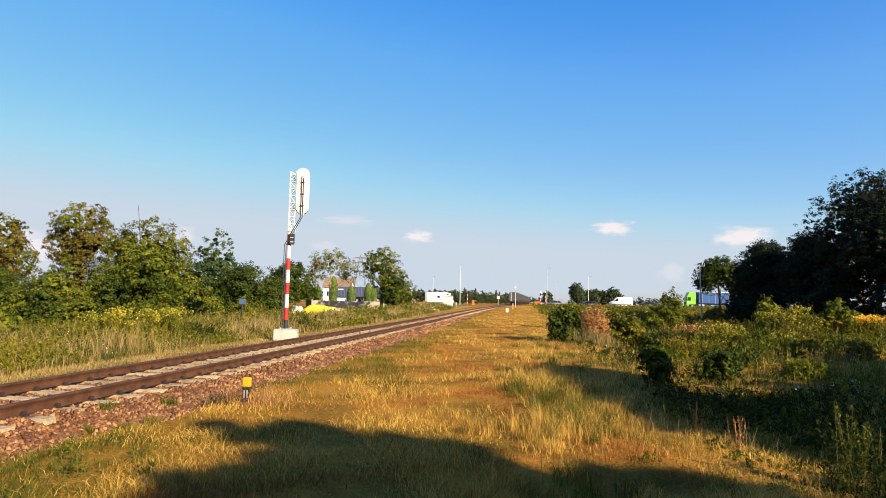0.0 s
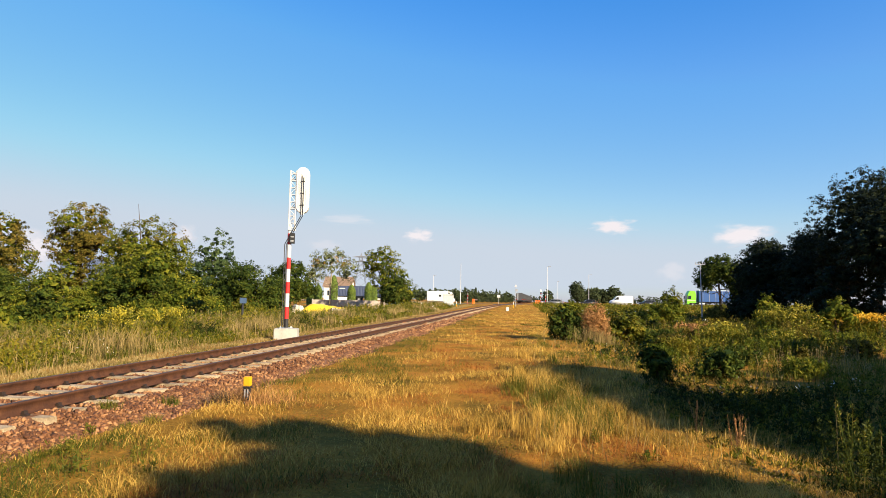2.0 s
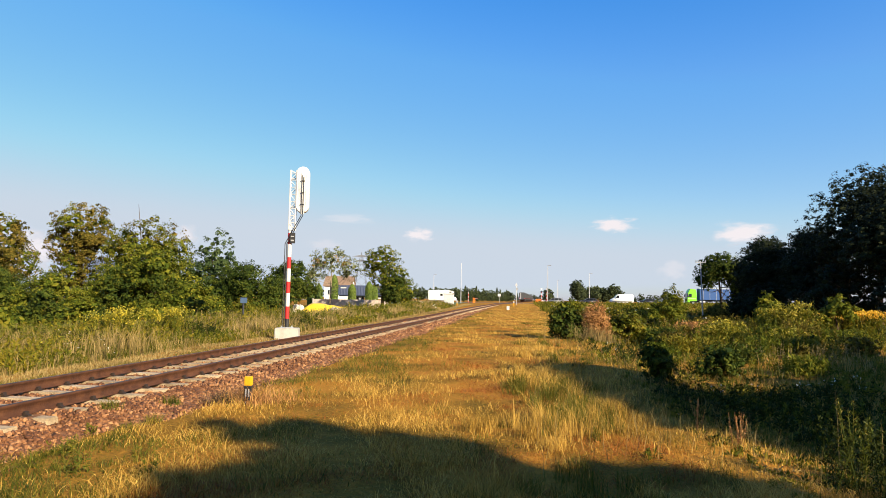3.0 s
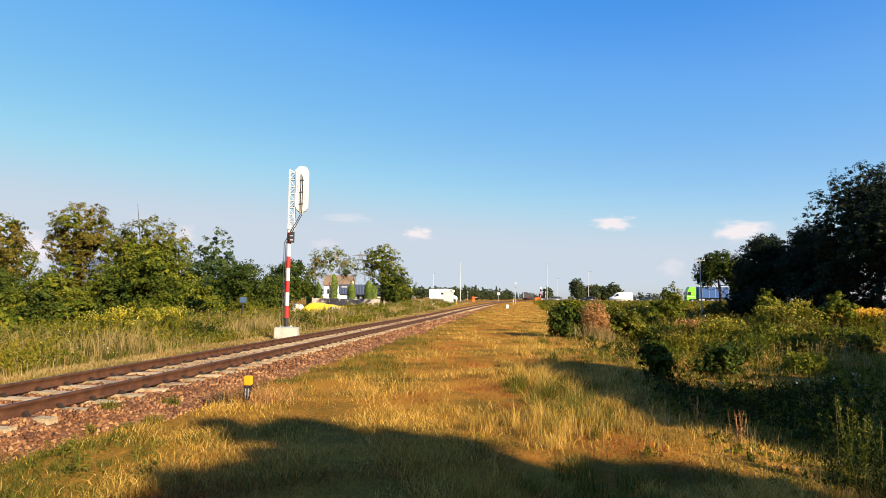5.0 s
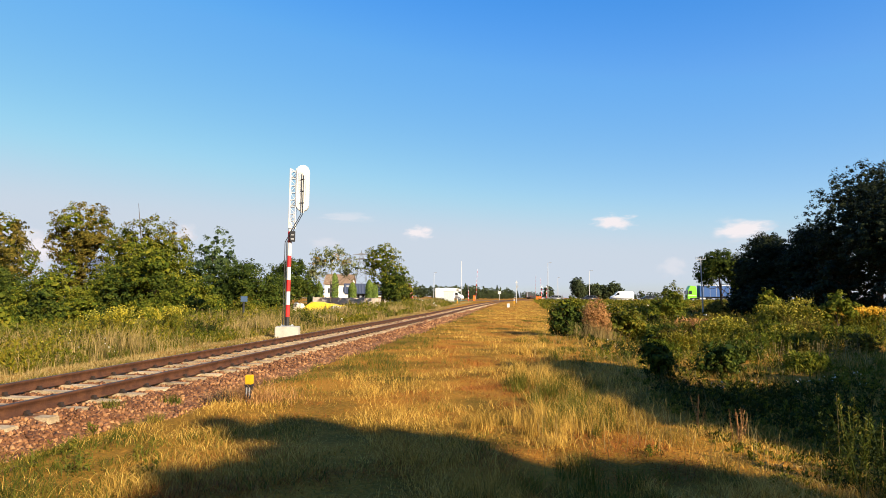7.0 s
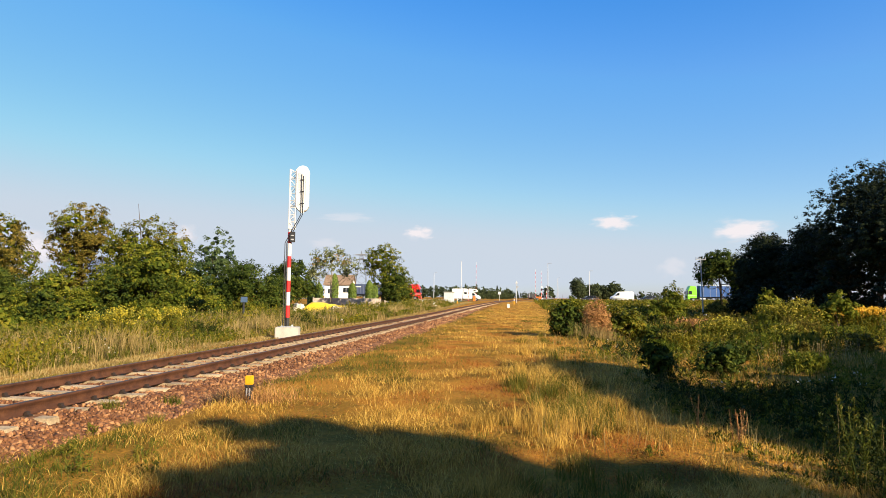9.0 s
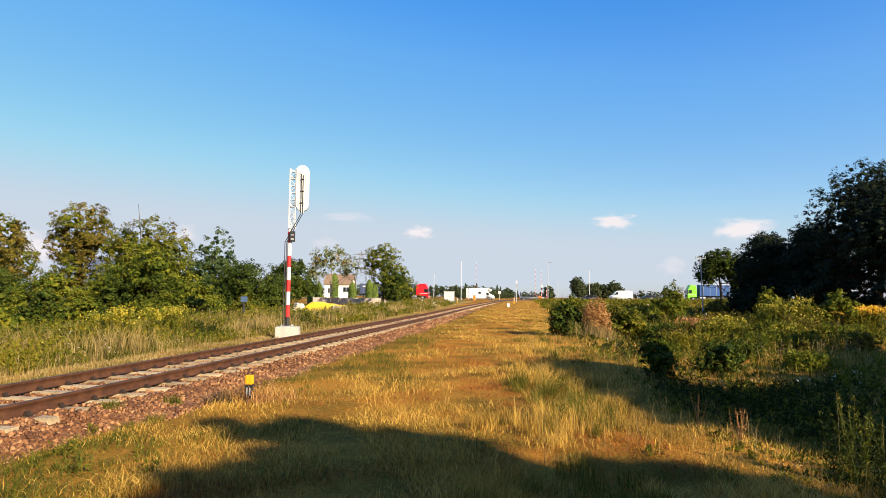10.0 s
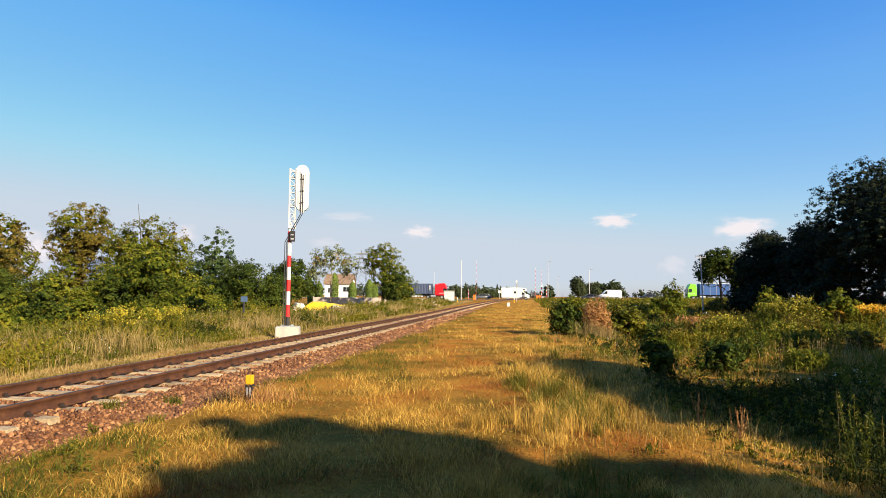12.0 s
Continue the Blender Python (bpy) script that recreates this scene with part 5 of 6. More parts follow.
def saloon(name, label, colour, length=4.5):
    """An ordinary estate or saloon car."""
    ob = put(name, None)
    tagged(ob, label, "car")
    k = length / 4.5
    low = [(-2.22, 0.28), (-2.25, 0.6), (-2.18, 0.92), (-1.2, 0.96), (0.95, 0.94), (1.85, 0.82), (2.2, 0.66), (2.25, 0.4), (2.15, 0.24), (-2.1, 0.24)]
    part("body", slab([(x * k, z) for x, z in low], "y", -0.87, 0.87, 0.07), PAINT[colour], ob, smooth=True)
    cabin = [(-1.95, 0.93), (-1.55, 1.38), (-1.2, 1.46), (0.1, 1.45), (0.45, 1.36), (1.1, 0.92)]
    bm = slab([(x * k, z) for x, z in cabin], "y", -0.74, 0.74, 0.06)
    part("cabin", bm, PAINT[colour], ob, smooth=True)
    for s in (-1, 1):
        for a, b, c, d in ((-1.62, -0.98, -0.98, -1.42), (-0.9, -0.1, -0.1, -0.9), (0.0, 0.82, 0.38, 0.0)):
            out = [(a * k, 0.98), (b * k, 0.98), (c * k, 1.34), (d * k, 1.34)]
            part("side_window", slab(out, "y", s * 0.735, s * 0.752, 0.004), M["glass"], ob)
        part("mirror", box(0.72 * k, 0.86 * k, s * 0.9 - 0.09, s * 0.9 + 0.09, 0.95, 1.08, 0.03), PAINT[colour], ob)
    part("windscreen", slab([(0.53 * k, 1.33), (0.56 * k, 1.33), (1.05 * k, 0.97), (1.02 * k, 0.97)], "y", -0.66, 0.66), M["glass"], ob, at=pose(0.02, 0, 0.02))
    part("rear_window", slab([(-1.62 * k, 1.34), (-1.59 * k, 1.34), (-1.88 * k, 1.02), (-1.91 * k, 1.02)], "y", -0.62, 0.62), M["glass"], ob, at=pose(-0.02, 0, 0.02))
    part("bumper", box(2.12 * k, 2.29 * k, -0.8, 0.8, 0.28, 0.5, 0.05), M["black"], ob)
    part("bumper", box(-2.29 * k, -2.12 * k, -0.8, 0.8, 0.3, 0.52, 0.05), M["black"], ob)
    lights(ob, 2.2 * k, -2.24 * k, 0.62, 0.68, 0.8)
    return ob, [wheel(ob, x * k, y, 0.32, 0.2) for x in (-1.35, 1.38) for y in (-0.8, 0.8)]


def panel_van(name, label):
    ob = put(name, None)
    tagged(ob, label, "van")
    side = [(-2.75, 0.35), (-2.8, 1.2), (-2.72, 2.35), (-2.55, 2.48), (0.6, 2.48), (1.05, 2.38), (1.75, 1.55), (2.6, 1.22), (2.75, 0.95), (2.75, 0.4), (2.6, 0.3), (-2.6, 0.3)]
    part("body", slab(side, "y", -0.98, 0.98, 0.09), PAINT["van"], ob, smooth=True)
    for s in (-1, 1):
        part("side_window", slab([(0.65, 1.5), (1.55, 1.5), (1.05, 2.15), (0.65, 2.15)], "y", s * 0.975, s * 0.992, 0.004), M["glass"], ob)
        part("lower_trim", box(-2.5, 2.4, s * 0.99 - 0.015, s * 0.99 + 0.015, 0.62, 0.74, 0.006), M["black"], ob)
        part("mirror", box(1.25, 1.42, s * 1.12 - 0.1, s * 1.12 + 0.1, 1.5, 1.8, 0.03), M["black"], ob)
    part("windscreen", slab([(1.14, 2.33), (1.17, 2.33), (1.78, 1.6), (1.75, 1.6)], "y", -0.84, 0.84), M["glass"], ob, at=pose(0.03, 0, 0.02))
    for s in (-1, 1):
        part("rear_door", box(-2.83, -2.79, s * 0.47 - 0.44, s * 0.47 + 0.44, 0.5, 2.3, 0.01), PAINT["van"], ob)
    part("bumper", box(2.62, 2.82, -0.92, 0.92, 0.35, 0.62, 0.05), M["black"], ob)
    lights(ob, 2.74, -2.82, 0.75, 0.98, 1.1)
    return ob, [wheel(ob, x, y, 0.35, 0.22) for x in (-1.75, 1.85) for y in (-0.88, 0.88)]


def motorhome():
    """A coach-built camper with a box body and a bulge over the cab."""
    ob = put("motorhome", None)
    tagged(ob, "white coach-built motorhome with overcab bed on the road", "motorhome")
    box_side = [(-3.55, 0.55), (-3.6, 2.75), (-3.5, 2.95), (1.3, 2.98), (2.45, 2.8), (2.72, 2.5), (2.6, 2.2), (1.55, 2.05), (1.35, 1.9), (1.35, 0.5)]
    body = part("body", slab(box_side, "y", -1.12, 1.12, 0.06), PAINT["camper"], ob, "cream-white box body")
    cab = [(1.3, 0.4), (1.3, 2.05), (1.75, 2.1), (2.45, 1.45), (3.2, 1.2), (3.4, 0.9), (3.4, 0.4)]
    part("cab", slab(cab, "y", -0.98, 0.98, 0.07), PAINT["van"], ob, "white driver's cab", smooth=True)
    part("windscreen", slab([(1.82, 2.05), (1.85, 2.05), (2.48, 1.5), (2.45, 1.5)], "y", -0.84, 0.84), M["glass"], ob, at=pose(0.03, 0, 0.02))
    for s in (-1, 1):
        part("cab_window", slab([(1.42, 1.3), (2.3, 1.3), (1.85, 1.85), (1.42, 1.85)], "y", s * 0.975, s * 0.995, 0.004), M["glass"], ob)
        for x0, x1, z0, z1 in ((-0.55, 0.1, 1.55, 2.1), (1.75, 2.3, 2.35, 2.65)):
            w = part("side_window", box(x0, x1, s * 1.125 - 0.012, s * 1.125 + 0.012, z0, z1, 0.008), M["black"], body)
            part("pane", box(x0 + 0.04, x1 - 0.04, s * 1.14 - 0.004, s * 1.14 + 0.004, z0 + 0.04, z1 - 0.04), M["glass"], w)
        part("skirt", box(-3.4, 1.2, s * 1.06 - 0.05, s * 1.06 + 0.05, 0.35, 0.56, 0.02), M["grey"], ob)
        part("mirror", box(2.0, 2.15, s * 1.12 - 0.1, s * 1.12 + 0.1, 1.4, 1.75, 0.03), M["black"], ob)
    part("rear_window", box(-3.62, -3.595, -0.45, 0.45, 1.7, 2.2, 0.008), M["glass"], body)
    part("entry_door", box(0.45, 1.05, -1.135, -1.122, 0.65, 2.4, 0.006), PAINT["camper"], body)
    part("roof_hatch", box(-1.0, -0.4, -0.3, 0.3, 2.96, 3.06, 0.03), M["grey"], body)
    part("bumper", box(3.25, 3.46, -0.95, 0.95, 0.3, 0.58, 0.05), M["grey"], ob)
    lights(ob, 3.38, -3.6, 0.78, 0.95, 1.0)
    return ob, [wheel(ob, x, y, 0.35, 0.22) for x in (-1.95, 2.45) for y in (-0.98, 0.98)]


def tractor_cab(ob, colour, nose, high=3.85, rear=2.2):
    """A cab-over tractor: nose at x = nose."""
    side = [(-rear, 0.95), (-rear, high - 0.15 if rear > 2.5 else 2.9), (-2.0, high - 0.1), (-0.7, high), (-0.2, 2.95), (0.0, 1.6), (0.0, 0.45), (-0.5, 0.35), (-0.6, 0.9)]
    cab = part("cab", slab([(nose + x, z) for x, z in side], "y", -1.2, 1.2, 0.06), PAINT[colour], ob)
    part("windscreen", slab([(nose - 0.2, 2.85), (nose - 0.16, 2.85), (nose + 0.02, 1.75), (nose - 0.02, 1.75)], "y", -1.08, 1.08), M["glass"], cab, at=pose(0.02, 0, 0.0))
    for s in (-1, 1):
        part("side_window", slab([(nose - 1.05, 1.85), (nose - 0.22, 1.85), (nose - 0.34, 2.7), (nose - 1.05, 2.7)], "y", s * 1.2, s * 1.215, 0.004), M["glass"], cab)
        part("mirror", box(nose - 0.15, nose + 0.05, s * 1.38 - 0.12, s * 1.38 + 0.12, 1.95, 2.6, 0.04), M["black"], cab)
        part("step", box(nose - 0.95, nose - 0.25, s * 1.16 - 0.06, s * 1.16 + 0.06, 0.45, 0.62, 0.02), M["black"], ob)
        part("tank", rod((nose - 4.2, s * 0.95, 0.72), (nose - 2.9, s * 0.95, 0.72), 0.32, n=14), M["zinc"], ob)
        part("headlight", box(nose - 0.05, nose + 0.02, s * 0.9 - 0.2, s * 0.9 + 0.2, 0.65, 0.85, 0.02), PAINT["headlight"], ob)
        part("stripe", box(nose - 2.1, nose - 0.1, s * 1.21 - 0.006, s * 1.21 + 0.006, 1.45, 1.56), M["white"], cab)
    part("grille", box(nose - 0.02, nose + 0.03, -0.8, 0.8, 0.95, 1.55, 0.02), M["black"], ob)
    part("bumper", box(nose - 0.3, nose + 0.06, -1.2, 1.2, 0.3, 0.62, 0.05), PAINT[colour], ob)
    part("chassis", box(nose - 5.9, nose - 0.5, -0.42, 0.42, 0.7, 0.98, 0.02), M["black"], ob)
    return [wheel(ob, nose + x, y, 0.5, 0.3, "grey") for x in (-1.4, -4.9) for y in (-1.05, 1.05)]


def container_truck():
    ob = put("container_truck", None)
    tagged(ob, "red articulated truck carrying a dark blue container", "truck")
    ws = tractor_cab(ob, "truck_red", 0.0, rear=3.1)
    part("roof_spoiler", slab([(-2.0, 3.66), (-0.75, 3.86), (-0.85, 4.0), (-2.6, 3.9)], "y", -1.05, 1.05, 0.03), PAINT["truck_red"], ob)
    part("trailer_frame", box(-17.5, -3.6, -0.5, 0.5, 1.05, 1.3, 0.03), M["black"], ob)
    cont = part("container", box(-17.6, -3.9, -1.2, 1.2, 1.3, 3.88, 0.02), PAINT["box_blue"], ob, "dark blue ribbed container")
    for s in (-1, 1):
        for k in range(33):
            x = -17.3 + k * 0.4
            part("rib", slab([(x, 1.2), (x + 0.06, 1.235), (x + 0.18, 1.235), (x + 0.24, 1.2)], "z", 1.5, 3.7), PAINT["box_blue"], cont) if s > 0 else part("rib", slab([(x, -1.2), (x + 0.06, -1.235), (x + 0.18, -1.235), (x + 0.24, -1.2)], "z", 1.5, 3.7), PAINT["box_blue"], cont)
    for y0 in (-1.25, 1.25):
        for k in range(5):
            part("container_mark", box(-4.55, -4.3 + 0.12 * (k % 2), y0 - 0.006, y0 + 0.006, 2.2 + k * 0.28, 2.38 + k * 0.28), M["white"], cont, "white lettering bar")
        part("container_mark", box(-16.9, -15.4, y0 - 0.006, y0 + 0.006, 3.1, 3.35), M["white"], cont, "white lettering bar")
        part("side_guard", box(-9.8, -6.2, y0 * 0.94 - 0.02, y0 * 0.94 + 0.02, 0.5, 0.85, 0.01), M["white"], ob)
    for x in (-14.4, -13.1, -11.8):
        ws += [wheel(ob, x, y, 0.5, 0.3, "grey") for y in (-1.05, 1.05)]
    return ob, ws


def curtain_truck():
    ob = put("curtain_truck", None)
    tagged(ob, "lime green truck with blue curtain-sided trailer waiting", "truck")
    tractor_cab(ob, "truck_green", 0.0, 3.9)
    part("trailer_frame", box(-16.2, -3.4, -0.5, 0.5, 1.0, 1.25, 0.03), M["black"], ob)
    tr = part("trailer_body", box(-16.3, -2.9, -1.24, 1.24, 1.25, 4.0, 0.04), PAINT["tarp_blue"], ob, "blue curtain sides")
    part("trailer_roof", box(-16.32, -2.88, -1.26, 1.26, 3.9, 4.04, 0.03), M["white"], tr)
    for s in (-1, 1):
        for k in range(9):
            x = -15.8 + k * 1.5
            part("strap", box(x, x + 0.06, s * 1.25 - 0.01, s * 1.25 + 0.01, 1.2, 3.9), M["grey"], tr)
    for x in (-14.4, -13.1, -11.8):
        for y in (-1.05, 1.05):
            wheel(ob, x, y, 0.5, 0.3, "grey")
    return ob


CAMPER, CAMPER_WHEELS = motorhome()
TRUCK, TRUCK_WHEELS = container_truck()
CAR, CAR_WHEELS = saloon("estate_car", "dark grey estate car driving over the crossing", "silver", 4.9)
VAN, VAN_WHEELS = panel_van("delivery_van", "white high-roof delivery van on the road")
GREEN = curtain_truck()
GREEN.matrix_basis = pose(40.4, 157.0, float(road_z(40.4)), 0, 0, 180)
WAITING, _w = saloon("saloon_car", "dark saloon car waiting on the road", "dark")
WAITING.matrix_basis = pose(31.2, 156.8, float(road_z(31)), 0, 0, 180)
PARKED, _w = panel_van("delivery_van", "white van parked on the sandy lot")
PARKED.matrix_basis = pose(-40.5, 196.0, float(ground_z(-40.5, 196)) + 0.04, 0, 0, 170)
SECOND, _w = saloon("saloon_car", "dark car waiting behind the white van", "dark")
SECOND.matrix_basis = pose(17.0, 156.8, float(road_z(17)), 0, 0, 180)


# ---- train ----
def wagon(kind, label):
    ob = put("freight_wagon", None)
    tagged(ob, label, "freight wagon", "train")
    part("underframe", box(-1.35, 1.35, -6.8, 6.8, 0.85, 1.2, 0.03), M["black"], ob)
    if kind == "hopper":
        part("body", slab([(-1.45, 1.75), (-1.45, 3.9), (-1.0, 4.25), (1.0, 4.25), (1.45, 3.9), (1.45, 1.75), (0.8, 1.2), (-0.8, 1.2)], "y", -6.1, 6.1, 0.05), PAINT["wagon"], ob, "grey hopper body")
        for k in range(9):
            for s in (-1, 1):
                part("rib", box(s * 1.47 - 0.04, s * 1.47 + 0.04, -5.8 + k * 1.45, -5.7 + k * 1.45, 1.8, 3.85), PAINT["wagon"], ob)
        for s in (-1, 1):
            part("end_ladder", box(-0.9, -0.5, s * 6.2 - 0.04, s * 6.2 + 0.04, 1.2, 4.1, 0.01), M["grey"], ob)
    for y in (-4.6, 4.6):
        bg = part("bogie", box(-1.0, 1.0, y - 1.3, y + 1.3, 0.45, 0.8, 0.05), M["black"], ob)
        for dy in (-0.9, 0.9):
            part("wheelset", rod((-0.8, y + dy, 0.46), (0.8, y + dy, 0.46), 0.46, n=16), M["rust"], bg)
    for s in (-1, 1):
        for x in (-0.87, 0.87):
            part("buffer", rod((x, s * 6.8, 1.05), (x, s * 7.35, 1.05), 0.12, 0.2, 10), M["black"], ob)
    for x in (-1.15, 1.15):
        part("tail_disc", rod((x, -6.85, 1.6), (x, -6.95, 1.6), 0.14, n=12), M["red"], ob)
    return ob


PAINT["wagon"] = paint("grey_wagon_paint", (0.055, 0.058, 0.064), 0.6)
first = wagon("hopper", "grey hopper wagon of a departing freight train")
TRAIN = [first] + [copy_thing(first, pose(0, 0, 0)) for _ in range(11)]


# ---- yard beyond the weeds ----
def house(name, label, x, y, turn, w, d, h, ridge, wall, roof, windows):
    ob = put(name, None, at=pose(x, y, float(ground_z(x, y)) - 0.1, 0, 0, turn))
    tagged(ob, label, "house")
    wl = part("wall", box(-w / 2, w / 2, -d / 2, d / 2, 0, h), wall, ob)
    gable = [(-d / 2, h), (d / 2, h), (0, h + ridge)]
    part("gable", slab(gable, "x", -w / 2 + 0.002, w / 2 - 0.002), wall, ob)
    for s in (-1, 1):
        o = 0.4
        sl = ridge / (d / 2)
        out = [(0, h + ridge + 0.04), (0, h + ridge + 0.2), (s * (d / 2 + o), h - sl * o + 0.2), (s * (d / 2 + o), h - sl * o + 0.04)]
        part("roof_side", slab(out, "x", -w / 2 - 0.4, w / 2 + 0.4), roof, ob)
    part("chimney", box(w * 0.15, w * 0.15 + 0.6, -0.3, 0.3, h + ridge * 0.6, h + ridge + 0.8, 0.02), M["concrete"], ob)
    for wx, wz, ww, wh in windows:
        fr = part("window", box(wx - ww / 2, wx + ww / 2, -d / 2 - 0.03, -d / 2 + 0.02, wz, wz + wh, 0.01), M["white"], ob)
        for k in range(2):
            a = wx - ww / 2 + 0.07 + k * (ww / 2 - 0.03)
            part("pane", box(a, a + ww / 2 - 0.11, -d / 2 - 0.04, -d / 2 - 0.031, wz + 0.07, wz + wh - 0.07), M["glass"], fr)
        part("sill", box(wx - ww / 2 - 0.08, wx + ww / 2 + 0.08, -d / 2 - 0.12, -d / 2 - 0.031, wz - 0.08, wz - 0.01, 0.01), M["concrete"], ob)


M["plaster"] = material("pale_plaster", [(0.62, 0.58, 0.5), (0.72, 0.69, 0.62), (0.78, 0.75, 0.69)], 1.2, 0.92, 0.2)
M["tiles"] = material("brown_roof_tiles", [(0.16, 0.10, 0.06), (0.25, 0.17, 0.11)], 3, 0.85, 0.5)
M["slate"] = material("blue_grey_roofing", [(0.06, 0.08, 0.12), (0.1, 0.125, 0.17)], 2, 0.6, 0.3)
house("house", "pale plastered house with a brown tiled roof", -51.4, 170.0, 8, 7.4, 8.0, 4.2, 2.6, M["plaster"], M["tiles"], [(2.3, 1.9, 1.8, 1.4), (-2.2, 1.6, 1.2, 1.4)])
house("house", "dark grey house half hidden behind the trees", -54.0, 74.0, 30, 9.0, 8.0, 3.4, 2.6, M["slate"], M["slate"], [(-2.0, 1.2, 1.3, 1.3), (2.0, 1.2, 1.3, 1.3)])


def thuja(x, y, h, seed):
    rng = np.random.default_rng(seed)
    ob = put("thuja", None, at=pose(x, y, float(ground_z(x, y)) - 0.05))
    tagged(ob, "dense columnar green thuja in the yard", "thuja", "thujas")
    v, f = tube_mesh([(0, 0, 0), (0, 0, h * 0.8)], [0.08, 0.03])
    put("trunk", raw_mesh("trunk", v, f, [M["bark"]]), ob)
    n = 5200
    z = rng.random(n) ** 0.9 * h
    r = 0.62 * np.minimum(1, np.sqrt(np.clip((h - z) / (0.28 * h), 0, 1))) * np.clip(0.85 + z / h, 0.85, 1.0) * (0.84 + 0.18 * rng.random(n))
    a = rng.uniform(0, 2 * np.pi, n)
    p = np.stack([np.cos(a) * r, np.sin(a) * r, z + 0.1], 1)
    v, f = leaf_quads(rng, p, 0.1, np.stack([np.cos(a), np.sin(a), np.full(n, 0.3)], 1))
    put("crown", raw_mesh("crown", v, f, [M["thuja"]]), ob)


for i, (x, y, h) in enumerate([(-32.3, 91.7, 3.6), (-31.2, 92.0, 3.4), (-28.8, 92.2, 4.9), (-26.0, 92.5, 3.5), (-23.4, 92.9, 3.9), (-22.7, 93.2, 3.5)]):
    thuja(x, y, h, 90 + i)


def build_fence():
    ob = put("concrete_fence", None, at=pose(-24.4, 86.0, 0, 0, 0, 7.3))
    tagged(ob, "grey concrete panel fence along the yard", "fence")
    z = float(ground_z(-24, 86))
    for k in range(7):
        x = -5.4 + k * 1.8
        part("fence_post", box(x - 0.07, x + 0.07, -0.07, 0.07, z - 0.1, z + 1.38, 0.015), M["concrete"], ob)
        if k < 6:
            for j in range(3):
                part("fence_panel", box(x + 0.072, x + 1.728, -0.03, 0.03, z + 0.02 + j * 0.42, z + 0.43 + j * 0.42, 0.01), M["fence"], ob)


M["fence"] = material("weathered_fence_concrete", [(0.319, 0.257, 0.213), (0.464, 0.378, 0.312), (0.58, 0.486, 0.413)], 1.5, 0.92, 0.3)
build_fence()


def heap(name, label, x, y, w, d, h, mat, seed):
    """A low lumpy pile under a sheet."""
    rng = np.random.default_rng(seed)
    n, m = 28, 14
    u, v = np.meshgrid(np.linspace(-1, 1, n), np.linspace(-1, 1, m))
    prof = np.clip(1 - np.abs(u) ** 7, 0, 1) ** 0.8 * np.clip(1 - np.abs(v) ** 5, 0, 1)
    z = h * prof * (0.85 + 0.12 * waves(u * 5, v * 3, seed) - 0.12 * u) - 0.05
    vv = np.stack([x + u * w / 2, y + v * d / 2, z + float(ground_z(x, y))], -1).reshape(-1, 3)
    i = (np.arange(m - 1)[:, None] * n + np.arange(n - 1)).ravel()
    tagged(put(name, raw_mesh(name, vv, np.stack([i, i + 1, i + n + 1, i + n], 1), [mat], smooth=True)), label, "heap")


M["sheet_yellow"] = material("yellow_sheeting", [(0.62, 0.42, 0.02), (0.75, 0.55, 0.04)], 2.5, 0.5, 0.3)
M["sheet_white"] = material("pale_sacks", [(0.5, 0.46, 0.38), (0.7, 0.66, 0.58)], 4, 0.8, 0.4)
heap("covered_heap", "low heap under yellow sheeting behind the weeds", -19.2, 59.4, 5.0, 1.8, 1.3, M["sheet_yellow"], 3)
heap("sack_heap", "low heap of pale sacks behind the weeds", -17.3, 57.9, 2.6, 1.2, 1.02, M["sheet_white"], 5)
heap("sack_heap", "small pale heap beside the yellow sheeting", -22.2, 59.6, 1.2, 1.2, 1.25, M["sheet_white"], 6)


M["pylon"] = material("weathered_pylon_steel", [(0.10, 0.11, 0.13), (0.16, 0.17, 0.19)], 1, 0.7)


def pylon():
    x, y = -85.8, 322
    ob = put("power_pylon", None, at=pose(x, y, float(ground_z(x, y)), 0, 0, 20))
    tagged(ob, "grey lattice power pylon far behind the yard", "pylon")
    def corner(s, t, z):
        r = 3.6 * (1 - z / 24) + 0.55
        return (s * r, t * r, z)
    hs = [0, 5, 9.5, 13.5, 17, 20, 23.5]
    for s in (-1, 1):
        for t in (-1, 1):
            part("leg", path([corner(s, t, z) for z in hs], 0.13, 5), M["pylon"], ob)
    for a, b in zip(hs[:-1], hs[1:]):
        for s in (-1, 1):
            part("brace", rod(corner(s, -1, a), corner(-s, -1, b), 0.07, n=4), M["pylon"], ob)
            part("brace", rod(corner(-1, s, a), corner(-1, -s, b), 0.07, n=4), M["pylon"], ob)
    for z, w in ((23.0, 5.0), (20.5, 3.6)):
        part("crossarm", slab([(-w, z), (0, z + 0.9), (w, z), (0, z - 0.2)], "y", -0.3, 0.3), M["pylon"], ob)
    part("peak", rod((0, 0, 23.5), (0, 0, 25.5), 0.4, 0.1, 6), M["pylon"], ob)


pylon()


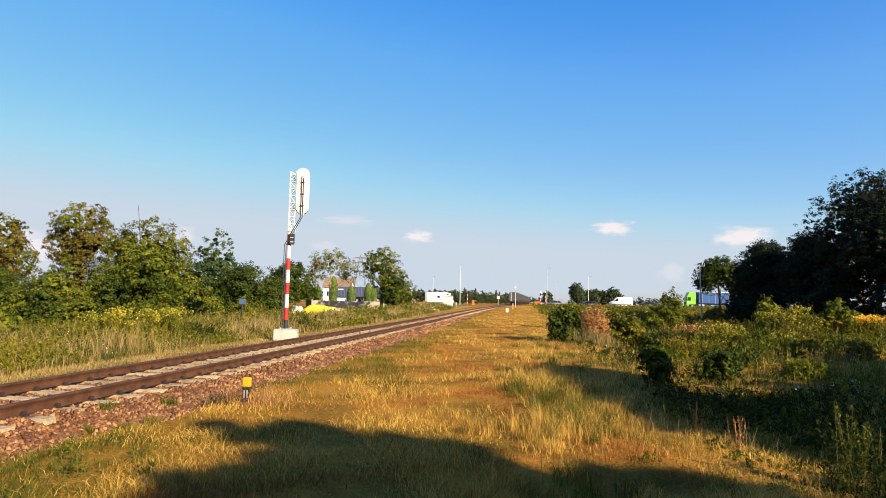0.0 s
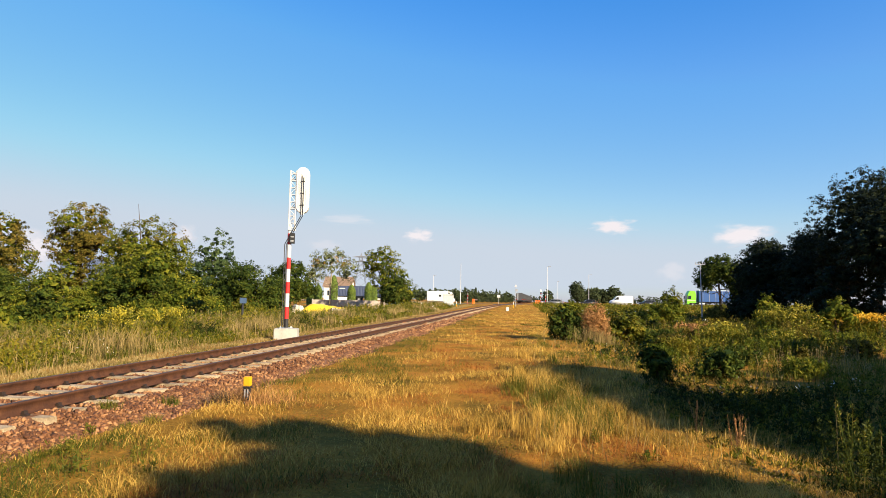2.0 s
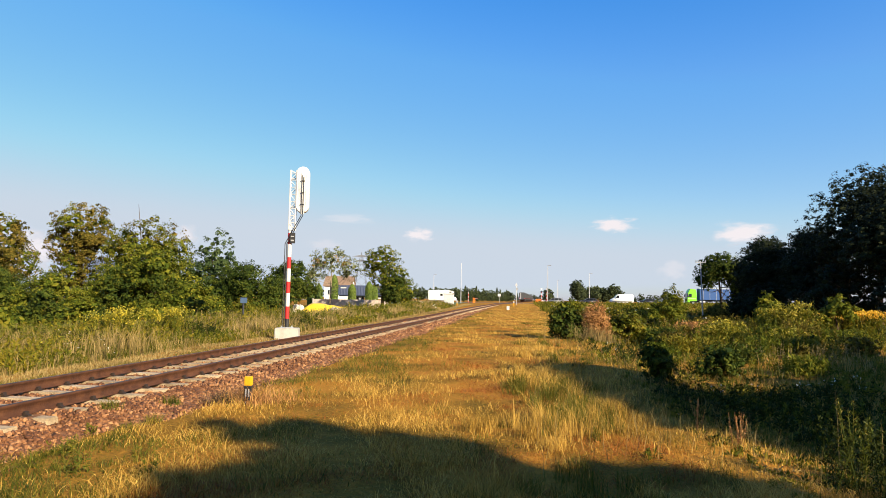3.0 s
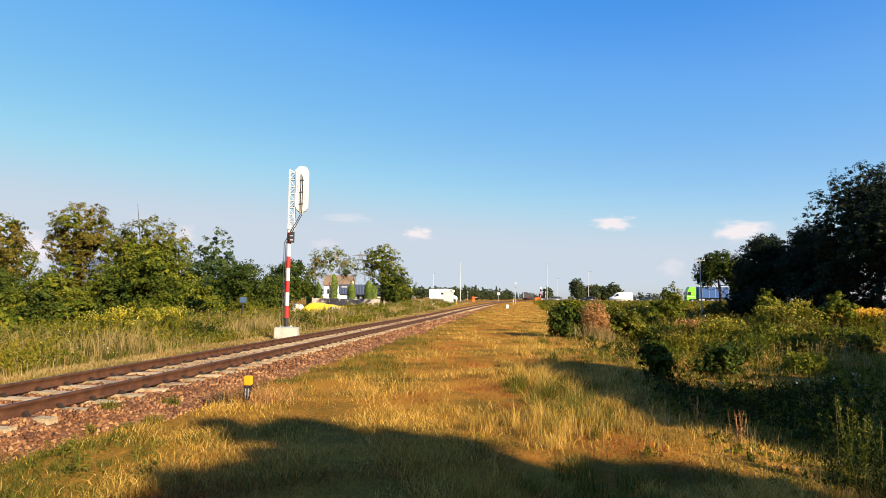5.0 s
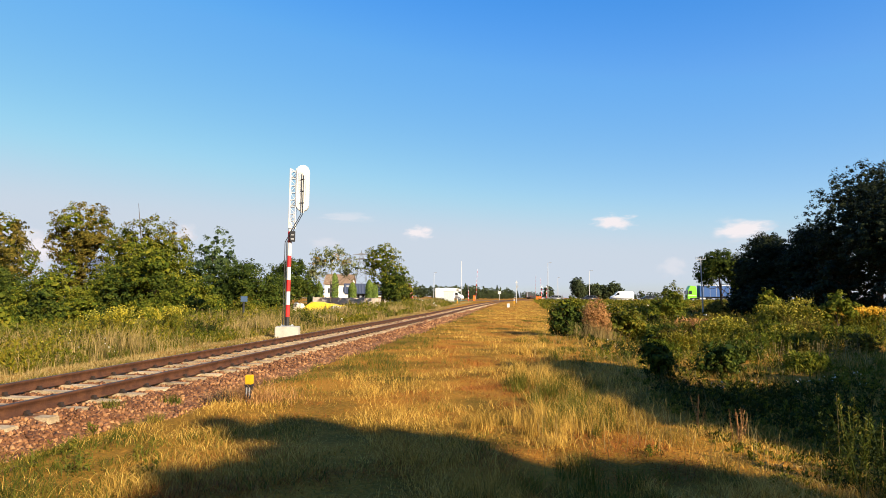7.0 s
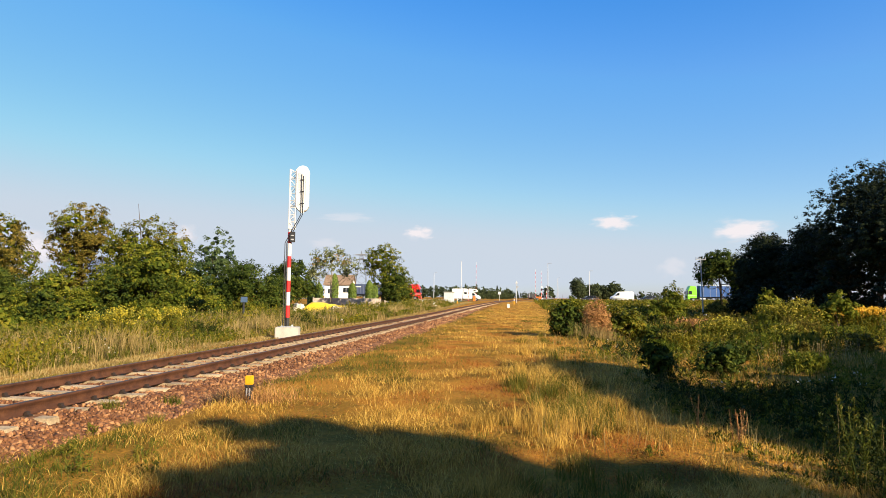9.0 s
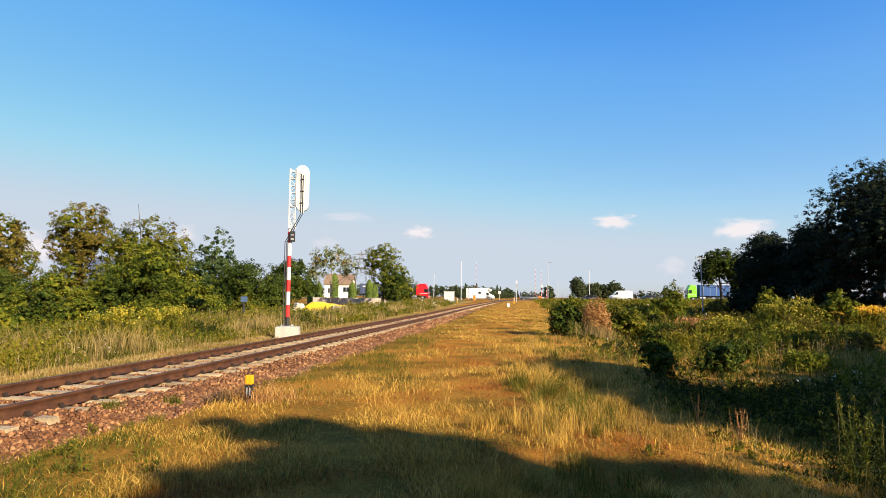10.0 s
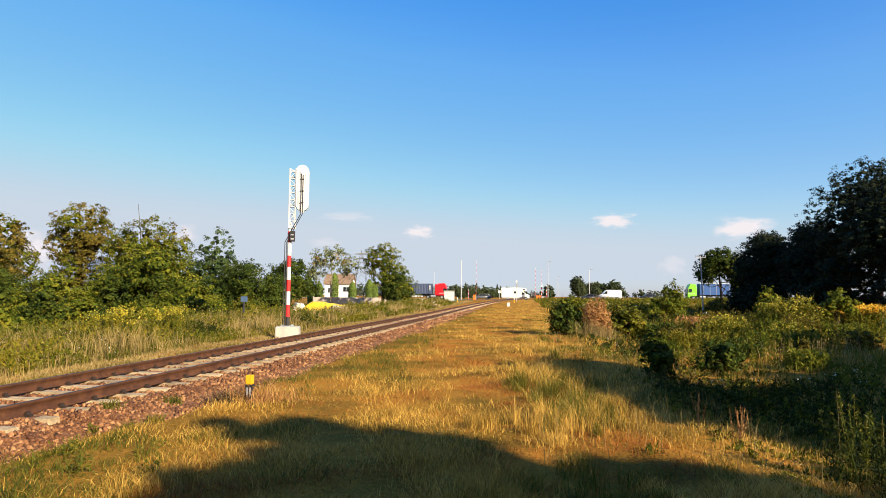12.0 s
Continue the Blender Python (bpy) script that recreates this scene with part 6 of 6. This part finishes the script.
# ---- far woods and sky ----
def far_wood(name, label, x0, x1, y0, y1, h0, h1, n, mat, seed, spiky=0.3):
    """A belt of far trees: many crowns of coarse leaf clumps."""
    rng = np.random.default_rng(seed)
    vs, fs, off = [], [], 0
    for k in range(n):
        u = (k + rng.random()) / n
        x, y = x0 + (x1 - x0) * u, y0 + (y1 - y0) * u + rng.normal(0, 6)
        h = (h0 + (h1 - h0) * u) * rng.uniform(0.75, 1.1)
        z = float(ground_z(x, y))
        r = h * rng.uniform(0.32, 0.5)
        if rng.random() < spiky:
            q = rng.random(260)
            a = rng.uniform(0, 2 * np.pi, 260)
            p = np.stack([x + np.cos(a) * (1 - q) * h * 0.24, y + np.sin(a) * (1 - q) * h * 0.24, z + q * h * 1.12], 1)
        else:
            p, _o = crown_points(rng, [(x, y, z + h * 0.55, r, r, h * 0.45), (x + r * 0.5, y, z + h * 0.35, r * 0.8, r * 0.8, h * 0.33)], 620, h * 0.1, 12, 0.1, 0.9)
        v, f = leaf_quads(rng, p, h * 0.065)
        vs.append(v), fs.append(f + off)
        off += len(v)
    tagged(put(name, raw_mesh(name, np.concatenate(vs), np.concatenate(fs), [mat])), label, "wood", kind="stuff")


far_wood("far_wood", "dark mixed wood along the horizon", -150, -30, 390, 430, 9.0, 8.5, 60, M["leaf_far"], 100, 0.12)
far_wood("far_wood", "dark spruce and birch wood beyond the line", -42, -8, 400, 520, 8.5, 8.0, 36, M["leaf_far"], 101, 0.25)
far_wood("far_wood", "low distant wood beyond the line", -20, 30, 640, 680, 7.0, 7.0, 20, M["leaf_far"], 102, 0.3)
far_wood("far_wood", "rounded dark wood beyond the road", 38, 68, 424, 434, 9.0, 11.5, 34, M["leaf_far"], 103, 0.1)
far_wood("far_wood", "low hedge trees along the far fields", 66, 190, 440, 420, 5.5, 6.0, 40, M["leaf_far"], 104, 0.3)
far_wood("far_wood", "distant low wood on the horizon", -600, -150, 640, 560, 11, 11, 60, M["leaf_far"], 105, 0.3)
far_wood("far_wood", "green hedge beyond the crossing", -22, -6, 200, 330, 2.6, 3.2, 22, M["leaf_far"], 106, 0.1)
tree("tree", "lone round tree far beyond the road", 27.9, 306.0, 11.6, OVAL, M["leaf_far"], 107, 11000, 0.24, 0.3, clump=0.7, hollow=0.2, sparse=0.9)
tree("tree", "small lone conical tree beyond the road", 75.0, 330.0, 7.5, TALL, M["leaf_far"], 108, 2500, 0.35, 0.2, clump=0.5)
tree("shrub", "rounded dark shrub behind the crossing", 9.2, 205.0, 5.0, OVAL, M["leaf_far"], 109, 3000, 0.25, 0.15, clump=0.4, category="shrub")


def cloud(x, y, z, w, h, seed, strength):
    """A far puff of cloud: soft-edged white, thinning out at its rim."""
    m = bpy.data.materials.new("cloud_white")
    m.use_nodes = True
    t, n = m.node_tree, m.node_tree.nodes
    n.remove(n["Principled BSDF"])
    co, mp = n.new("ShaderNodeTexCoord"), n.new("ShaderNodeMapping")
    mp.inputs["Location"].default_value = (seed * 3.7, seed * 1.3, 0)
    ns = n.new("ShaderNodeTexNoise")
    ns.inputs["Scale"].default_value, ns.inputs["Detail"].default_value = 2.0, 3
    sep = n.new("ShaderNodeVectorMath")
    sep.operation = "LENGTH"
    t.links.new(co.outputs["Object"], sep.inputs[0])
    t.links.new(co.outputs["Object"], mp.inputs[0]), t.links.new(mp.outputs[0], ns.inputs["Vector"])
    fall = n.new("ShaderNodeMath")
    fall.operation, fall.inputs[0].default_value = "SUBTRACT", 0.95
    t.links.new(sep.outputs["Value"], fall.inputs[1])
    mul = n.new("ShaderNodeMath")
    mul.operation = "MULTIPLY_ADD"
    mul.inputs[1].default_value, mul.inputs[2].default_value = 1.3, -0.65
    t.links.new(ns.outputs["Fac"], mul.inputs[0])
    add = n.new("ShaderNodeMath")
    add.operation = "ADD"
    t.links.new(fall.outputs[0], add.inputs[0]), t.links.new(mul.outputs[0], add.inputs[1])
    rp = n.new("ShaderNodeMapRange")
    rp.interpolation_type = "SMOOTHSTEP"
    rp.inputs["From Min"].default_value, rp.inputs["From Max"].default_value, rp.inputs["To Max"].default_value = 0.0, 0.75, strength
    t.links.new(add.outputs[0], rp.inputs["Value"])
    em, tr, mx = n.new("ShaderNodeEmission"), n.new("ShaderNodeBsdfTransparent"), n.new("ShaderNodeMixShader")
    em.inputs[0].default_value, em.inputs[1].default_value = (0.40, 0.375, 0.385, 1), 1.0
    t.links.new(rp.outputs[0], mx.inputs[0]), t.links.new(tr.outputs[0], mx.inputs[1]), t.links.new(em.outputs[0], mx.inputs[2])
    t.links.new(mx.outputs[0], n["Material Output"].inputs[0])
    bm = bmesh.new()
    bmesh.ops.create_grid(bm, x_segments=8, y_segments=4, size=1)
    ob = part("cloud", bm, m)
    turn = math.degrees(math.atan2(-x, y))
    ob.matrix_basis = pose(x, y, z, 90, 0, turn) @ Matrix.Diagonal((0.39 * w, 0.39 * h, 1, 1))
    ob.visible_shadow = False
    tagged(ob, "small white fair-weather cloud low over the horizon", "cloud", "clouds", kind="structure")


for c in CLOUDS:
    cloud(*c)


# ---- insects ----
def insect(size):
    ob = put("flying_insect", None)
    tagged(ob, "small dark flying insect crossing the sky", "insect", "insects")
    bm = bmesh.new()
    bmesh.ops.create_uvsphere(bm, u_segments=10, v_segments=8, radius=0.5)
    bmesh.ops.transform(bm, matrix=Matrix.Diagonal((size, size * 0.3, size * 0.28, 1)), verts=bm.verts)
    part("body", bm, M["black"], ob, smooth=True)
    for s in (-1, 1):
        part("wing", slab([(-0.25 * size, s * 0.1 * size), (0.2 * size, s * 0.1 * size), (0.1 * size, s * 0.8 * size), (-0.3 * size, s * 0.7 * size)], "z", 0.1 * size, 0.13 * size), M["grey"], ob)
    return ob


FLIES = [insect(0.03), insect(0.012)]


# ---- pieces of the track ----
PITCH, FIRST = 0.645, 2.9


def build_sleepers():
    def sleeper_mesh():
        me = bpy.data.meshes.new("sleeper")
        bm = box(-1.25, 1.25, -0.125, 0.125, -0.2, 0.0, 0.012, taper=(0.995, 0.82))
        bm.to_mesh(me)
        bm.free()
        me.materials.append(M["sleeper"])
        return me

    def clip_mesh():
        bm = slab([(-0.16, -0.005), (0.16, -0.005), (0.16, 0.02), (0.125, 0.03), (0.12, 0.065), (0.08, 0.065), (0.08, 0.012), (-0.08, 0.012), (-0.08, 0.065), (-0.12, 0.065), (-0.125, 0.03), (-0.16, 0.02)], "y", -0.032, 0.032)
        me = bpy.data.meshes.new("fastening")
        bm.to_mesh(me)
        bm.free()
        me.materials.append(M["clip"])
        return me

    rng = random.Random(5)
    sm, cm = sleeper_mesh(), clip_mesh()
    for i in range(280):
        y = FIRST + i * PITCH
        s = put("sleeper", sm, track, at=pose(float(line_x(y)) + rng.uniform(-0.03, 0.03), y, float(rail_z(y)) - 0.176, 0, 0, rng.uniform(-0.7, 0.7)))
        if i < 75:
            for x in (-GAUGE / 2, GAUGE / 2):
                put("fastening", cm, s, at=pose(x, 0, 0))


build_sleepers()


def build_stones():
    """Loose ballast stones: angular lumps over the bank."""
    rng = np.random.default_rng(80)
    x, y = scatter(rng, 58000, -2.5, 2.8, 4.8, 120, 1.6)
    x = x + line_x(y)
    e = np.abs(x - line_x(y))
    keep = (e < toe(x - line_x(y), y) - 0.55 + 0.65 * rng.random(len(x))) & (rng.random(len(x)) < np.where(e > 1.2, 1.0, 0.55))
    on = np.abs(((y - FIRST) / PITCH + 0.5) % 1 - 0.5) * PITCH < 0.13
    keep &= ~(on & (e < 1.27)) & (np.abs(e - GAUGE / 2) > 0.09)
    x, y = x[keep], y[keep]
    n = len(x)
    s = (0.011 + 0.018 * rng.random(n) ** 2) * np.clip(y / 20, 1, 2.2)
    cube = np.array([(a, b, c) for a in (-1, 1) for b in (-1, 1) for c in (-1, 1)], dtype=float)
    f = np.array([(0, 1, 3, 2), (4, 6, 7, 5), (0, 4, 5, 1), (2, 3, 7, 6), (0, 2, 6, 4), (1, 5, 7, 3)])
    v = cube[None] * (1 + rng.normal(0, 0.28, (n, 8, 3)))
    q = rng.normal(size=(n, 4))
    q /= np.linalg.norm(q, axis=1)[:, None]
    w, a, b, c = q.T
    R = np.stack([1 - 2 * (b * b + c * c), 2 * (a * b - c * w), 2 * (a * c + b * w), 2 * (a * b + c * w), 1 - 2 * (a * a + c * c), 2 * (b * c - a * w), 2 * (a * c - b * w), 2 * (b * c + a * w), 1 - 2 * (a * a + b * b)], 1).reshape(n, 3, 3)
    v = np.einsum("nij,nkj->nki", R, v * s[:, None, None] * np.array([1, 1, 0.75]))
    v += np.stack([x, y, bed_z(x, y) + s * 0.35], 1)[:, None, :]
    f = (f[None] + (np.arange(n) * 8)[:, None, None]).reshape(-1, 4)
    ob = put("ballast_stones", raw_mesh("ballast_stones", v.reshape(-1, 3), f, [M["stone"]]))
    tagged(ob, "loose reddish angular ballast stones", "stones", kind="stuff")


build_stones()


# ---- what moves ----
def smooth_track(rows):
    """Times and places of a thing along one line, softened, every tenth of a second."""
    t = np.arange(0, 12.001, 0.1)
    x = np.interp(t, [r[0] for r in rows], [r[1] for r in rows])
    pad = np.concatenate([np.full(8, x[0]), x, x[-1] + (x[-1] - x[-2]) * np.arange(1, 9)])
    k = np.exp(-0.5 * (np.arange(-8, 9) / 3.5) ** 2)
    return t, np.convolve(pad, k / k.sum(), "valid")


def drive(thing, wheels, rows, y, turn):
    t, x = smooth_track(rows)
    walk(thing, [(float(a), pose(float(b), y, float(road_z(b)) + 0.002, 0, 0, turn)) for a, b in list(zip(t, x))[::2]])
    sign = 1 if turn == 0 else -1
    for w in wheels:
        o, r = w.matrix_basis.translation.copy(), w["rolls"]
        walk(w, [(float(a), pose(*o, 0, math.degrees(sign * float(b - x[0]) / r), 0)) for a, b in zip(t, x)])


def motions():
    drive(CAMPER, CAMPER_WHEELS, [(0, -20.0), (1.5, -19.87), (2.5, -19.58), (5.5, -19.0), (6.5, -18.4), (7, -17.87), (8.8, -14.3), (9, -13.5), (9.5, -11.9), (10, -10.06), (10.5, -7.9), (11, -5.6), (11.5, -3.45), (12, -1.25)], 153.2, 0)
    drive(TRUCK, TRUCK_WHEELS, [(0, -29.4), (5.5, -28.4), (7, -27.5), (8.8, -25.5), (9.5, -24.3), (10, -23.2), (10.5, -21.9), (11, -20.6), (11.5, -19.45), (12, -18.3)], 153.2, 0)
    drive(CAR, CAR_WHEELS, [(0, 8.4), (7.3, 8.4), (8.8, 6.65), (9.5, 4.1), (10, 2.6), (10.5, -0.2), (11, -3.9), (11.5, -7.4), (12, -9.9)], 156.8, 180)
    drive(VAN, VAN_WHEELS, [(0, 24.9), (9.5, 24.9), (10.5, 24.4), (11, 23.9), (11.5, 23.1), (12, 22.0)], 156.8, 180)
    # the freight train draws away along the line
    for i, w in enumerate(TRAIN):
        rows = []
        for k in range(25):
            t = k * 0.5
            y = 214 + 24.0 * t + 14.9 * i
            turn = -math.degrees(math.atan2(float(line_x(y + 5) - line_x(y - 5)), 10))
            rows.append((t, pose(float(line_x(y)), y, float(rail_z(y)) + 0.002, 0, 0, turn)))
        walk(w, rows)
    # barriers: level, then rising
    for (ob, arm), late in zip(GATES, (0.0, 0.1, 0.25)):
        o = arm.matrix_basis.translation.copy()
        walk(arm, [(t, pose(*o, a, 0, 0)) for t, a in ((0, 0), (4.9 + late, 0), (5.5 + late, 9), (6.0 + late, 24), (6.5 + late, 39), (7.0 + late, 54), (7.6 + late, 71), (8.2 + late, 84), (8.6, 87), (12, 87))])
    # insects dart across the sky
    walk(FLIES[0], [(t, pose(*p, 0, -5, 20)) for t, p in FLIGHT_ONE])
    walk(FLIES[1], [(t, pose(*p, 0, -30, 20)) for t, p in FLIGHT_TWO])


motions()
